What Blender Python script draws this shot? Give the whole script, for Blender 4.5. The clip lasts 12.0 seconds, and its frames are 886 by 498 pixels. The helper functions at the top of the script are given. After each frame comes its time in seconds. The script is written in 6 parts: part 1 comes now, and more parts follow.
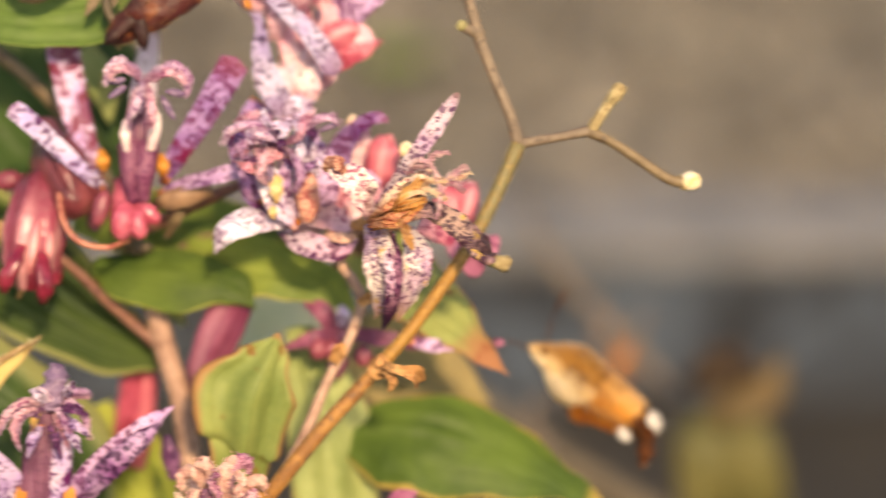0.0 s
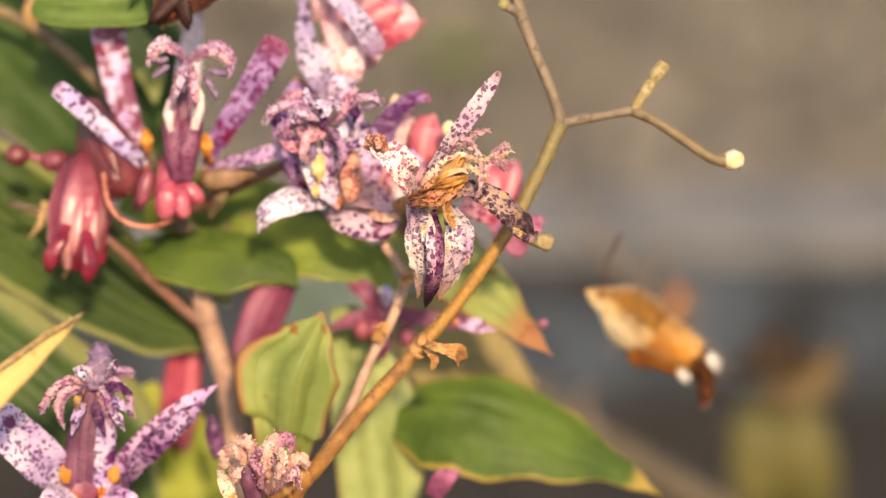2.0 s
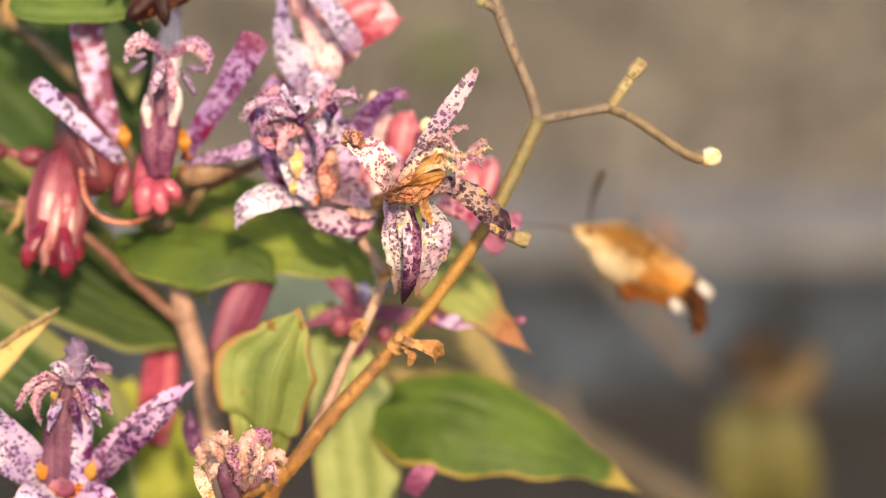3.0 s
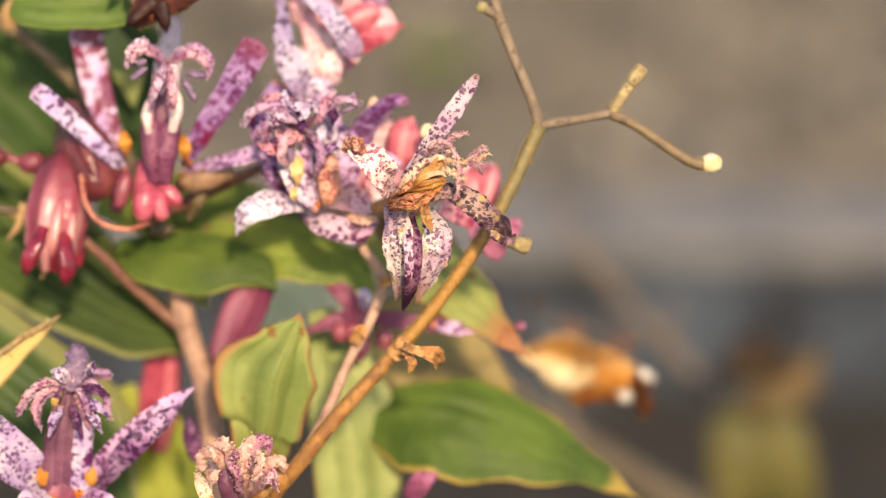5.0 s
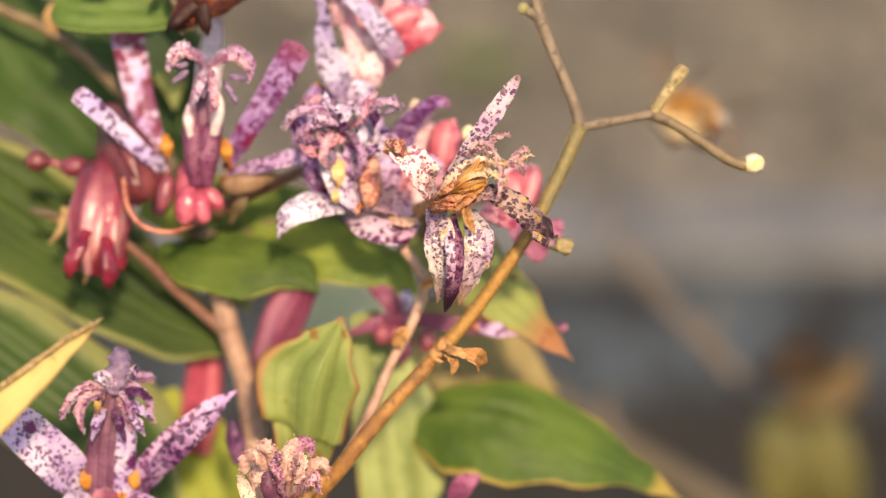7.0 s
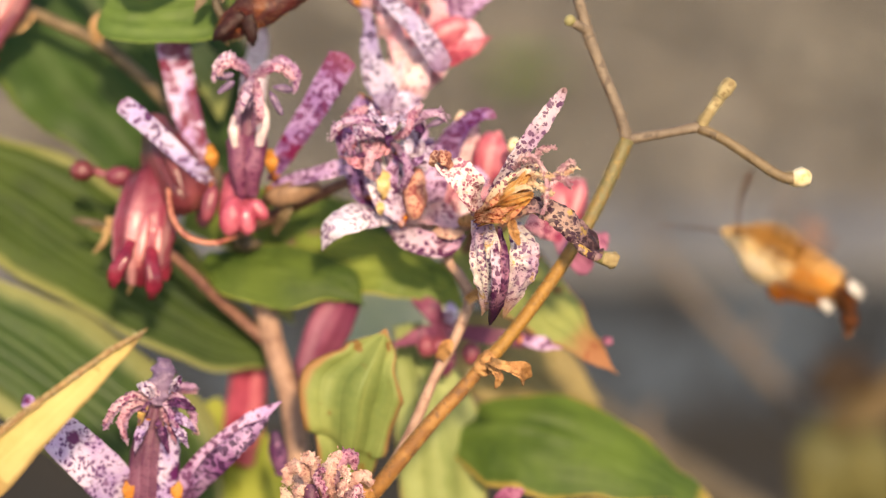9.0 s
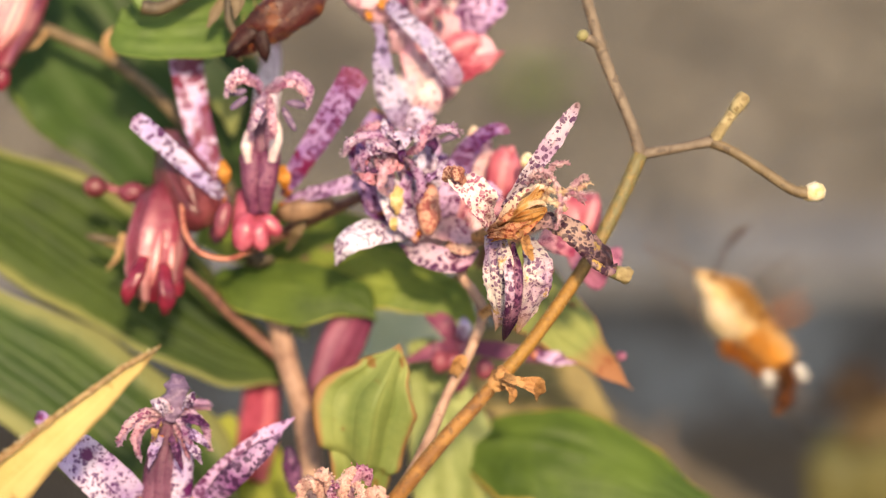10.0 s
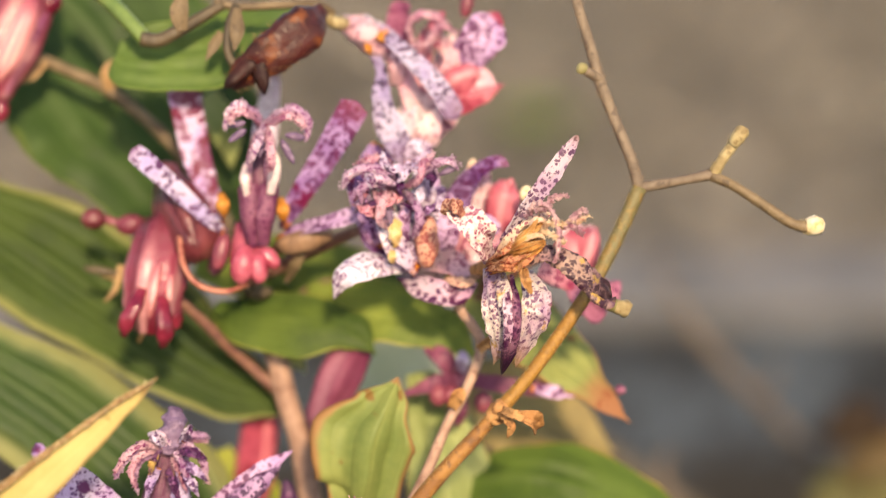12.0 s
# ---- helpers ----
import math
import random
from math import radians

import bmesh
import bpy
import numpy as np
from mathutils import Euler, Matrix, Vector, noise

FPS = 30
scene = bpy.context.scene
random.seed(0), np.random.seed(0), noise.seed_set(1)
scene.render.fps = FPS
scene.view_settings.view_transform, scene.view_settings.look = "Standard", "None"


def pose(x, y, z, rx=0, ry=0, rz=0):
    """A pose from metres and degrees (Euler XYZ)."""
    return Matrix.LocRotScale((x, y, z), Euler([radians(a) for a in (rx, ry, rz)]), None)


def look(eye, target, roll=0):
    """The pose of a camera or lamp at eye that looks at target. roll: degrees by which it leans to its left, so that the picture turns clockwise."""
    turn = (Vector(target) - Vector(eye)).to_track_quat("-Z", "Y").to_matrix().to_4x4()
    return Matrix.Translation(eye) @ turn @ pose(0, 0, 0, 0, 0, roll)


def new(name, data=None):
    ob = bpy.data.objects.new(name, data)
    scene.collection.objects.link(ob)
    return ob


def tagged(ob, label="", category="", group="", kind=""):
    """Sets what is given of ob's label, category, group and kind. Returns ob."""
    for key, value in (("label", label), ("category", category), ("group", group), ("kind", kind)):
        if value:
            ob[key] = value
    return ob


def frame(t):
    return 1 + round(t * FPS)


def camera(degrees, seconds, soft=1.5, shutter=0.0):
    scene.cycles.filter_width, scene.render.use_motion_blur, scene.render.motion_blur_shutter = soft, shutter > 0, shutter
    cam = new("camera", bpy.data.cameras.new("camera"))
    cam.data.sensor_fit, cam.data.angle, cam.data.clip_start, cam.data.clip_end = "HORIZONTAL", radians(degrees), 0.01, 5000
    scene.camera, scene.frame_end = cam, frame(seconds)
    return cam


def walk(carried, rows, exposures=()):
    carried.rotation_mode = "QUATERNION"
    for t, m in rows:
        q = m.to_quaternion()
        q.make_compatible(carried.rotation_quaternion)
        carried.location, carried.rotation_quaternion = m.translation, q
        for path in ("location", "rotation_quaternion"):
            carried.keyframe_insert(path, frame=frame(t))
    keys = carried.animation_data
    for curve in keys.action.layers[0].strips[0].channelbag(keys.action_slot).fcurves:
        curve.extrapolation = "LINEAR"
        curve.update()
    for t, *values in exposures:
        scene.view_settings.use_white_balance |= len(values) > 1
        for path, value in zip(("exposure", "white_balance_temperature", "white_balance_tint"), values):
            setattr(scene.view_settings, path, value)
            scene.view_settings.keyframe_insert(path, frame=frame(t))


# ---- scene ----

# ---- camera ----
cam = camera(20.0, 12.0, soft=1.1, shutter=0.9)
cam.data.dof.use_dof = True
cam.data.dof.focus_distance = 0.435
cam.data.dof.aperture_fstop = 7.0
cam.data.dof.aperture_blades = 0
PATH = [
    (0, -0.00440, -0.00210, 0.85428, 71.577, -0.833, -3.167),
    (0.5, -0.00330, -0.00200, 0.85393, 71.650, -0.321, -1.704),
    (1, 0.00050, -0.00320, 0.85225, 71.850, -0.120, -1.150),
    (1.5, -0.00048, -0.00403, 0.85139, 71.785, -0.418, -1.404),
    (2, -0.00044, -0.00345, 0.85099, 71.531, -0.360, -1.774),
    (2.5, 0.00124, -0.00385, 0.84992, 71.570, -0.444, -1.917),
    (4.5, 0.00055, -0.00380, 0.85038, 71.618, -0.716, -2.291),
    (5, 0.00037, -0.00364, 0.85084, 71.621, -0.588, -2.120),
    (5.5, -0.00063, -0.00279, 0.85020, 71.761, -0.571, -1.972),
    (6, -0.00072, -0.00262, 0.85040, 71.808, -0.501, -1.751),
    (6.5, 0.00059, -0.00370, 0.84974, 71.772, -0.262, -1.506),
    (8.5, 0.00048, -0.00189, 0.85026, 71.850, 0.030, -0.524),
    (9, -0.00041, -0.00153, 0.85009, 71.946, -0.111, -0.302),
    (9.5, -0.00090, -0.00016, 0.85016, 72.071, -0.095, -0.219),
    (10, -0.00058, -0.00082, 0.85052, 72.219, 0.128, -0.083),
    (10.5, -0.00052, -0.00075, 0.85057, 72.335, 0.198, 0.037),
    (11, 0.00037, -0.00118, 0.84979, 72.531, 0.237, 0.109),
    (11.5, 0.00019, -0.00018, 0.84989, 72.671, 0.190, 0.108),
    (12, -0.00000, 0.00000, 0.85000, 73.000, -0.000, -0.000),
]

walk(cam, [(row[0], pose(*row[1:])) for row in PATH], exposures=[(0, 0.97, 8400, 15), (3.5, 0.95, 7900, 14), (12, 0.92, 7800, 14)])

# ---- world, sun ----
SUN_ELEVATION, SUN_AZIMUTH = 31.0, 172.0  # degrees; azimuth clockwise from north (+y)
world = bpy.data.worlds.new("sky")
scene.world = world
world.use_nodes = True
sky = world.node_tree.nodes.new("ShaderNodeTexSky")
sky.sky_type = "NISHITA"
sky.sun_disc = False
sky.sun_elevation = radians(SUN_ELEVATION)
sky.sun_rotation = radians(SUN_AZIMUTH)
back = world.node_tree.nodes["Background"]
back.inputs["Strength"].default_value = 0.15
world.node_tree.links.new(sky.outputs["Color"], back.inputs["Color"])
sun_dir = Vector((math.sin(radians(SUN_AZIMUTH)) * math.cos(radians(SUN_ELEVATION)),
                  math.cos(radians(SUN_AZIMUTH)) * math.cos(radians(SUN_ELEVATION)),
                  math.sin(radians(SUN_ELEVATION))))
sun_data = bpy.data.lights.new("sun", "SUN")
sun_data.energy, sun_data.angle, sun_data.color = 3.6, radians(4.0), (1.0, 0.81, 0.58)
sun = new("sun", sun_data)
sun.matrix_world = look(sun_dir * 20, (0, 0, 0))

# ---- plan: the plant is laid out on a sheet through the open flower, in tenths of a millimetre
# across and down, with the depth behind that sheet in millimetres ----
STAND = pose(0, 0, 0.85, 73, 0, 0)
REACH = 0.4446


def size(d):
    return (1 + d / 1000 / REACH) * 1e-4


def at(x, y, d=0.0):
    s = size(d)
    return STAND @ Vector(((x - 784) * s, (441 - y) * s, -(REACH + d / 1000)))


def facing(x, y, z):
    return (STAND.to_3x3() @ Vector((x, y, z))).normalized()


# ---- materials ----
def srgb(text):
    vals = [int(text[i:i + 2], 16) / 255 for i in (0, 2, 4)]
    return tuple(v / 12.92 if v < 0.04045 else ((v + 0.055) / 1.055) ** 2.4 for v in vals) + (1.0,)


class Tree:
    """A small writer of node materials."""

    def __init__(self, name):
        self.mat = bpy.data.materials.new(name)
        self.mat.use_nodes = True
        self.nt = self.mat.node_tree
        self.bsdf = self.nt.nodes["Principled BSDF"]
        self.out = self.nt.nodes["Material Output"]
        self.coord = self.nt.nodes.new("ShaderNodeTexCoord")

    def node(self, kind):
        return self.nt.nodes.new(kind)

    def link(self, a, b):
        self.nt.links.new(a, b)

    def put(self, sock, v):
        if isinstance(v, bpy.types.NodeSocket):
            self.link(v, sock)
        else:
            sock.default_value = v

    def noise(self, scale, detail=3.0, rough=0.55, vector=None, distort=0.0):
        n = self.node("ShaderNodeTexNoise")
        self.link(vector or self.coord.outputs["Object"], n.inputs["Vector"])
        n.inputs["Scale"].default_value, n.inputs["Detail"].default_value = scale, detail
        n.inputs["Roughness"].default_value, n.inputs["Distortion"].default_value = rough, distort
        return n.outputs["Fac"]

    def cells(self, scale, vector=None, feature="F1", rand=1.0):
        n = self.node("ShaderNodeTexVoronoi")
        n.feature = feature
        self.link(vector or self.coord.outputs["Object"], n.inputs["Vector"])
        n.inputs["Scale"].default_value, n.inputs["Randomness"].default_value = scale, rand
        return n.outputs["Distance"]

    def math(self, op, a, b=0.0, c=0.0):
        n = self.node("ShaderNodeMath")
        n.operation = op
        for s, v in zip(n.inputs, (a, b, c)):
            self.put(s, v)
        return n.outputs[0]

    def band(self, v, lo, hi, a=0.0, b=1.0):
        n = self.node("ShaderNodeMapRange")
        n.interpolation_type = "SMOOTHSTEP"
        for s, x in zip(n.inputs, (v, lo, hi, a, b)):
            self.put(s, x)
        return n.outputs[0]

    def mix(self, fac, a, b, blend="MIX"):
        n = self.node("ShaderNodeMix")
        n.data_type, n.blend_type = "RGBA", blend
        self.put(n.inputs[0], fac)
        self.put(n.inputs[6], a)
        self.put(n.inputs[7], b)
        return n.outputs[2]

    def uv(self):
        sep = self.node("ShaderNodeSeparateXYZ")
        self.link(self.coord.outputs["UV"], sep.inputs[0])
        return sep.outputs[0], sep.outputs[1]

    def bump(self, height, strength=0.3, dist=0.0005):
        n = self.node("ShaderNodeBump")
        self.put(n.inputs["Height"], height)
        n.inputs["Strength"].default_value, n.inputs["Distance"].default_value = strength, dist
        self.link(n.outputs[0], self.bsdf.inputs["Normal"])
        return n.outputs[0]

    def done(self, color, rough=0.5, thin=0.0, thin_color=None, gloss=0.5, sheen=0.0, metal=0.0):
        self.put(self.bsdf.inputs["Base Color"], color)
        self.put(self.bsdf.inputs["Roughness"], rough)
        self.bsdf.inputs["Specular IOR Level"].default_value = gloss
        self.bsdf.inputs["Metallic"].default_value = metal
        if sheen:
            self.bsdf.inputs["Sheen Weight"].default_value = sheen
            self.bsdf.inputs["Sheen Roughness"].default_value = 0.4
        if thin:
            tr = self.node("ShaderNodeBsdfTranslucent")
            self.put(tr.inputs["Color"], thin_color if thin_color is not None else color)
            m = self.node("ShaderNodeMixShader")
            m.inputs[0].default_value = thin
            self.link(self.bsdf.outputs[0], m.inputs[1])
            self.link(tr.outputs[0], m.inputs[2])
            self.link(m.outputs[0], self.out.inputs["Surface"])
        return self.mat


def leaf_material(name, dark, light, edge, rim=0.1, tip=0.0, thin=0.35, spots="7a4a1c", spotted=0.0, veins=9, ribbed=0.2):
    """Leaf with long parallel veins, blotches, a discoloured rim and tip."""
    t = Tree(name)
    u, v = t.uv()
    blot = t.noise(60, 4)
    fine = t.noise(700, 3)
    col = t.mix(t.band(blot, 0.35, 0.68), srgb(dark), srgb(light))
    side = t.math("ABSOLUTE", t.math("MULTIPLY_ADD", u, 2.0, -1.0))
    ribs = t.math("PINGPONG", t.math("MULTIPLY", u, float(veins)), 0.5)
    groove = t.band(ribs, 0.0, 0.12, 1.0, 0.0)
    col = t.mix(t.math("MULTIPLY", groove, ribbed), col, srgb(dark))
    broad = t.band(t.math("PINGPONG", t.math("MULTIPLY_ADD", blot, 0.25, t.math("MULTIPLY", u, veins * 0.45)), 0.5), 0.05, 0.42)
    col = t.mix(t.math("MULTIPLY", broad, 0.16), col, srgb(light))
    mid = t.band(side, 0.0, 0.06, 1.0, 0.0)
    col = t.mix(t.math("MULTIPLY", mid, 0.5), col, srgb(light))
    col = t.mix(t.math("MULTIPLY", t.band(fine, 0.4, 0.7), 0.25), col, srgb(light))
    wob = t.noise(160, 4)
    rimf = t.band(t.math("MULTIPLY_ADD", wob, 0.22, t.math("SUBTRACT", side, 0.11)), 1.0 - rim, 1.0 - rim * 0.25)
    tipf = t.band(t.math("MULTIPLY_ADD", wob, 0.25, t.math("SUBTRACT", v, 0.12)), 1.0 - tip, 1.0 - tip * 0.4) if tip else 0.0
    col = t.mix(t.math("MAXIMUM", rimf, tipf), col, srgb(edge))
    if spotted:
        sp = t.band(t.noise(220, 2), 0.68 - spotted * 0.1, 0.76 - spotted * 0.1)
        col = t.mix(t.math("MULTIPLY", sp, 0.8), col, srgb(spots))
    h = t.math("ADD", t.math("MULTIPLY", groove, -0.6), t.math("MULTIPLY", fine, 0.25))
    t.bump(h, 0.32, 0.0006)
    warm = t.mix(0.5, col, srgb("c8c24a"), "MULTIPLY")
    return t.done(col, t.band(blot, 0.3, 0.7, 0.5, 0.66), thin, warm, 0.3)


def petal_material(name, ground, tint, spot, scale=620.0, amount=0.33, gold=0.0, wilt=0.0, thin=0.3, stain="5a1246", stained=0.0, tip="", tipped=0.3, blotch=210.0, soft=0.0):
    """Petal with irregular dots; gold at the base, brown wilting, dark stains."""
    t = Tree(name)
    u, v = t.uv()
    warp = t.node("ShaderNodeMixRGB")
    warp.inputs[0].default_value = 0.0012
    nz = t.node("ShaderNodeTexNoise")
    t.link(t.coord.outputs["Object"], nz.inputs["Vector"])
    nz.inputs["Scale"].default_value = 700
    t.link(t.coord.outputs["Object"], warp.inputs[1])
    t.link(nz.outputs["Color"], warp.inputs[2])
    big = t.noise(130, 3)
    col = t.mix(t.band(big, 0.38, 0.65), srgb(ground), srgb(tint))
    vein = t.band(t.math("PINGPONG", t.math("MULTIPLY", u, 13.0), 0.5), 0.0, 0.2, 1.0, 0.0)
    col = t.mix(t.math("MULTIPLY", vein, 0.22), col, srgb(tint))
    if gold:
        g = t.math("MULTIPLY", t.band(v, gold, gold * 0.55), t.band(t.noise(350, 2), 0.3, 0.5))
        col = t.mix(g, col, srgb("e08a12"))
    vor = t.node("ShaderNodeTexVoronoi")
    t.link(warp.outputs[0], vor.inputs["Vector"])
    vor.inputs["Scale"].default_value = scale
    pick = t.node("ShaderNodeSeparateColor")
    t.link(vor.outputs["Color"], pick.inputs[0])
    lim = t.math("MULTIPLY", t.math("MULTIPLY_ADD", pick.outputs[0], 1.15, 0.3), t.math("MULTIPLY_ADD", t.noise(230, 2), 0.9, amount - 0.42))
    dots = t.band(t.math("SUBTRACT", vor.outputs["Distance"], lim), -0.06 - soft, 0.05 + soft, 1.0, 0.0)
    shade = t.mix(t.math("MULTIPLY", pick.outputs[1], 0.6), srgb(spot), srgb(stain))
    col = t.mix(t.math("MULTIPLY", dots, t.math("MULTIPLY_ADD", pick.outputs[2], 0.22, 0.76)), col, shade)
    tiny = t.band(t.cells(scale * 2.3, warp.outputs[0]), 0.16, 0.26, 1.0, 0.0)
    col = t.mix(t.math("MULTIPLY", tiny, 0.45), col, srgb(spot))
    if stained:
        s = t.band(t.noise(170, 4), 0.62 - stained * 0.2, 0.7 - stained * 0.2)
        col = t.mix(s, col, srgb(stain))
    if wilt:
        w = t.band(t.noise(blotch, 5, 0.65), 0.66 - wilt * 0.25, 0.72 - wilt * 0.2)
        col = t.mix(t.math("MULTIPLY", w, 0.85), col, t.mix(t.noise(500, 2), srgb("a87c34"), srgb("d8b868")))
    if tip:
        col = t.mix(t.math("MULTIPLY", t.band(t.math("MULTIPLY_ADD", big, 0.3, v), 1.15 - tipped, 1.2), 0.85), col, srgb(tip))
    fine = t.noise(1500, 3)
    t.bump(t.math("ADD", t.math("MULTIPLY", vein, 0.5), fine), 0.35, 0.0004)
    return t.done(col, t.band(fine, 0.3, 0.7, 0.38, 0.58), thin, col, 0.45)


def skin_material(name, a, b, c=None, scale=150.0, rough=0.45, thin=0.0, stripes=0, stripe="f2d0cc", gloss=0.5, relief=0.35, speck=None):
    """Stems, buds, pods: two tones, lengthwise streaks, specks, fine relief."""
    t = Tree(name)
    u, v = t.uv()
    big = t.noise(scale, 4)
    fine = t.noise(scale * 9, 3)
    col = t.mix(t.band(big, 0.35, 0.65), srgb(a), srgb(b))
    if c:
        col = t.mix(t.band(t.noise(scale * 2.2, 4, 0.6), 0.52, 0.66), col, srgb(c))
    if stripes:
        s = t.band(t.math("PINGPONG", t.math("MULTIPLY", u, float(stripes)), 0.5), 0.04, 0.26, 1.0, 0.0)
        col = t.mix(t.math("MULTIPLY", s, t.band(big, 0.25, 0.75)), col, srgb(stripe))
    if speck:
        d = t.band(t.cells(scale * 7), 0.2, 0.32, 1.0, 0.0)
        col = t.mix(t.math("MULTIPLY", d, 0.85), col, srgb(speck))
    col = t.mix(t.math("MULTIPLY", fine, 0.35), col, srgb(a))
    t.bump(t.math("ADD", fine, t.math("MULTIPLY", big, 0.6)), relief, 0.0005)
    return t.done(col, t.band(fine, 0.3, 0.7, rough - 0.08, rough + 0.1), thin, col, gloss)


LEAF_DEEP = leaf_material("leaf_deep_green", "3a5220", "607632", "98a04a", 0.07, thin=0.45, ribbed=0.25)
LEAF_OLIVE = leaf_material("leaf_olive_green", "627a36", "98a84e", "bcb864", 0.08, thin=0.5, ribbed=0.25)
LEAF_SHADE = leaf_material("leaf_dark_green", "2a421c", "3e5828", "56682f", 0.06, veins=11, ribbed=0.35)
LEAF_MID = leaf_material("leaf_mid_green", "2a3f18", "445823", "80844e", 0.22, veins=11, ribbed=0.4)
LEAF_HEART = leaf_material("leaf_heart_green", "4a6430", "647e3c", "748a44", 0.06)
LEAF_BAND = leaf_material("leaf_pale_banded", "344c28", "4c6230", "868a58", 0.44, veins=11, ribbed=0.35)
LEAF_PALE = leaf_material("leaf_pale_brown_rim", "6c7e44", "949e5c", "a27a50", 0.2, 0.08, spotted=0.55, veins=6)
LEAF_LIME = leaf_material("leaf_lime", "7c8c50", "a0aa72", "aaa068", 0.08, veins=6)
LEAF_SUN = leaf_material("leaf_sunlit_lime", "8a9a3c", "b0b858", "b4b060", 0.08, thin=0.5, veins=6)
LEAF_TURN = leaf_material("leaf_turning", "344c1c", "546c2a", "a08c48", 0.1, 0.18, ribbed=0.2)
LEAF_RUST = leaf_material("leaf_rust_tip", "707e44", "949c5c", "9c6a48", 0.12, 0.42, spotted=0.6, spots="84482a")
LEAF_GOLD = leaf_material("leaf_gold", "bca868", "d2c284", "9c8254", 0.3, 0.1, thin=0.35, spotted=0.5, spots="a88a54", veins=5)
LEAF_BLUE = leaf_material("leaf_grey_green", "b4be98", "c8ceb0", "c0c09c", 0.1)
LEAF_TAN = leaf_material("leaf_dry_tan", "86784e", "a69868", "8a7048", 0.1, spotted=0.2)
P_MAIN = petal_material("petal_white_wilting", "dcd0cc", "b898b4", "5c3264", 1350, 0.4, 0, 0.34, stain="7c4a70", tip="b8946c", tipped=0.3, blotch=330.0, soft=0.1)
P_UPPER = petal_material("petal_white_lilac", "cabcc6", "b294b2", "451a4c", 1150, 0.48, 0, 0.2, stain="642c58", tip="6a4630", tipped=0.16, soft=0.03)
P_CURL = petal_material("petal_white_curled", "f0e6e2", "e6ccd2", "8c3060", 1250, 0.42, 0, 0.2, stain="a04c6c", tip="946048", tipped=0.18, blotch=420.0, soft=0.06)
P_CURL_TIP = petal_material("petal_tip_brown", "dcb8a0", "b8806c", "7c3c3c", 1600, 0.4, 0, 0.4, 0.3, "8c5044", 0.15)
P_RUSTY = petal_material("petal_rusty_dotted", "f0ccaa", "e0a47c", "9c3c34", 1500, 0.44, 0, 0.2, 0.55, "a84838", 0.0, soft=0.05)
P_AMBER = petal_material("filament_amber", "f0cc90", "e0aa60", "b06838", 1500, 0.26, 0, 0.25, 0.6, "b87040", 0.0)
P_FADE = petal_material("petal_wine_fading", "a4788e", "6a2c58", "360c36", 1500, 0.5, 0, 0.12, 0.2, "481442", 0.3, tip="200a28", tipped=0.55, soft=0.1)
P_DARK = petal_material("petal_dark_withered", "ae9288", "8a6478", "280c2a", 1000, 0.62, 0, 0.3, 0.3, "381430", 0.25, blotch=520.0, tip="2c1c20", tipped=0.35, soft=0.09)
P_FOLD = petal_material("petal_purple_fold", "946890", "622c60", "2e0c38", 1600, 0.6, 0, 0.3, 0.2, "401448", 0.5)
P_SOOT = petal_material("petal_lilac_sooty", "b496bc", "845088", "2c0e38", 900, 0.62, 0, 0, 0.25, "401040", 0.25, soft=0.04)
P_WHITE = petal_material("petal_white_dotted", "e0dae8", "cebcdc", "5c2868", 1300, 0.38, 0.1, tip="5c2050", tipped=0.12)
P_ICE = petal_material("petal_ice_lavender", "cec8e4", "b8aada", "4a1858", 900, 0.43, 0.08, tip="6a2060", tipped=0.15)
P_LILAC = petal_material("petal_lilac_dotted", "ccaed4", "aa7eba", "541250", 950, 0.46, 0.1)
P_VIOLET = petal_material("petal_violet_dotted", "b092c8", "9068ac", "4c0e4c", 1050, 0.56, 0.08, 0, 0.3, "701448", 0.12, tip="70143c", tipped=0.32, soft=0.03)
P_SPLASH = petal_material("petal_crimson_splashed", "d0bedc", "b090c8", "6a0c44", 520, 0.6, 0.08, 0, 0.25, "6a0c38", 0.24, tip="6c1038", tipped=0.22)
P_PINK = petal_material("petal_pink_back", "f2dcde", "e4b4c4", "b05a84", 1050, 0.28, 0, 0, 0.4)
P_ROSY = petal_material("petal_rosy", "e4acb8", "cc8098", "94305c", 850, 0.36, 0, 0, 0.35, tip="a03058", tipped=0.3)
P_MAGENTA = petal_material("petal_magenta", "b0708c", "945078", "702850", 1000, 0.36, 0, 0, 0.3)
P_GREY = petal_material("petal_grey_dotted", "c0b8d2", "9e90bc", "2c2044", 1050, 0.4, 0.14, tip="806080", tipped=0.28, soft=0.04)
P_INDIGO = petal_material("petal_indigo_dotted", "d6cae0", "b098c8", "4c2260", 1250, 0.44, 0.06, 0, 0.3, "5c1c58", 0.2)
P_OVARY = petal_material("ovary_dotted", "d0a08c", "b87c68", "8c3c40", 1400, 0.45, 0, 0.1, 0.25, "a04c48", 0.1)
P_SPLASHED = petal_material("petal_pink_splashed", "e4d0de", "d4a8c8", "581a56", 900, 0.48, 0, 0, 0.4, "581448", 0.35, soft=0.04)
P_DRY = petal_material("petal_dry_cream", "f0e0c8", "e6c0aa", "a85060", 1300, 0.3, 0, 0.3, 0.35)
CORAL = skin_material("bud_coral", "a8425a", "d27e8c", "b85a70", 140, 0.45, 0.3, 4, "e6b4ba", gloss=0.4)


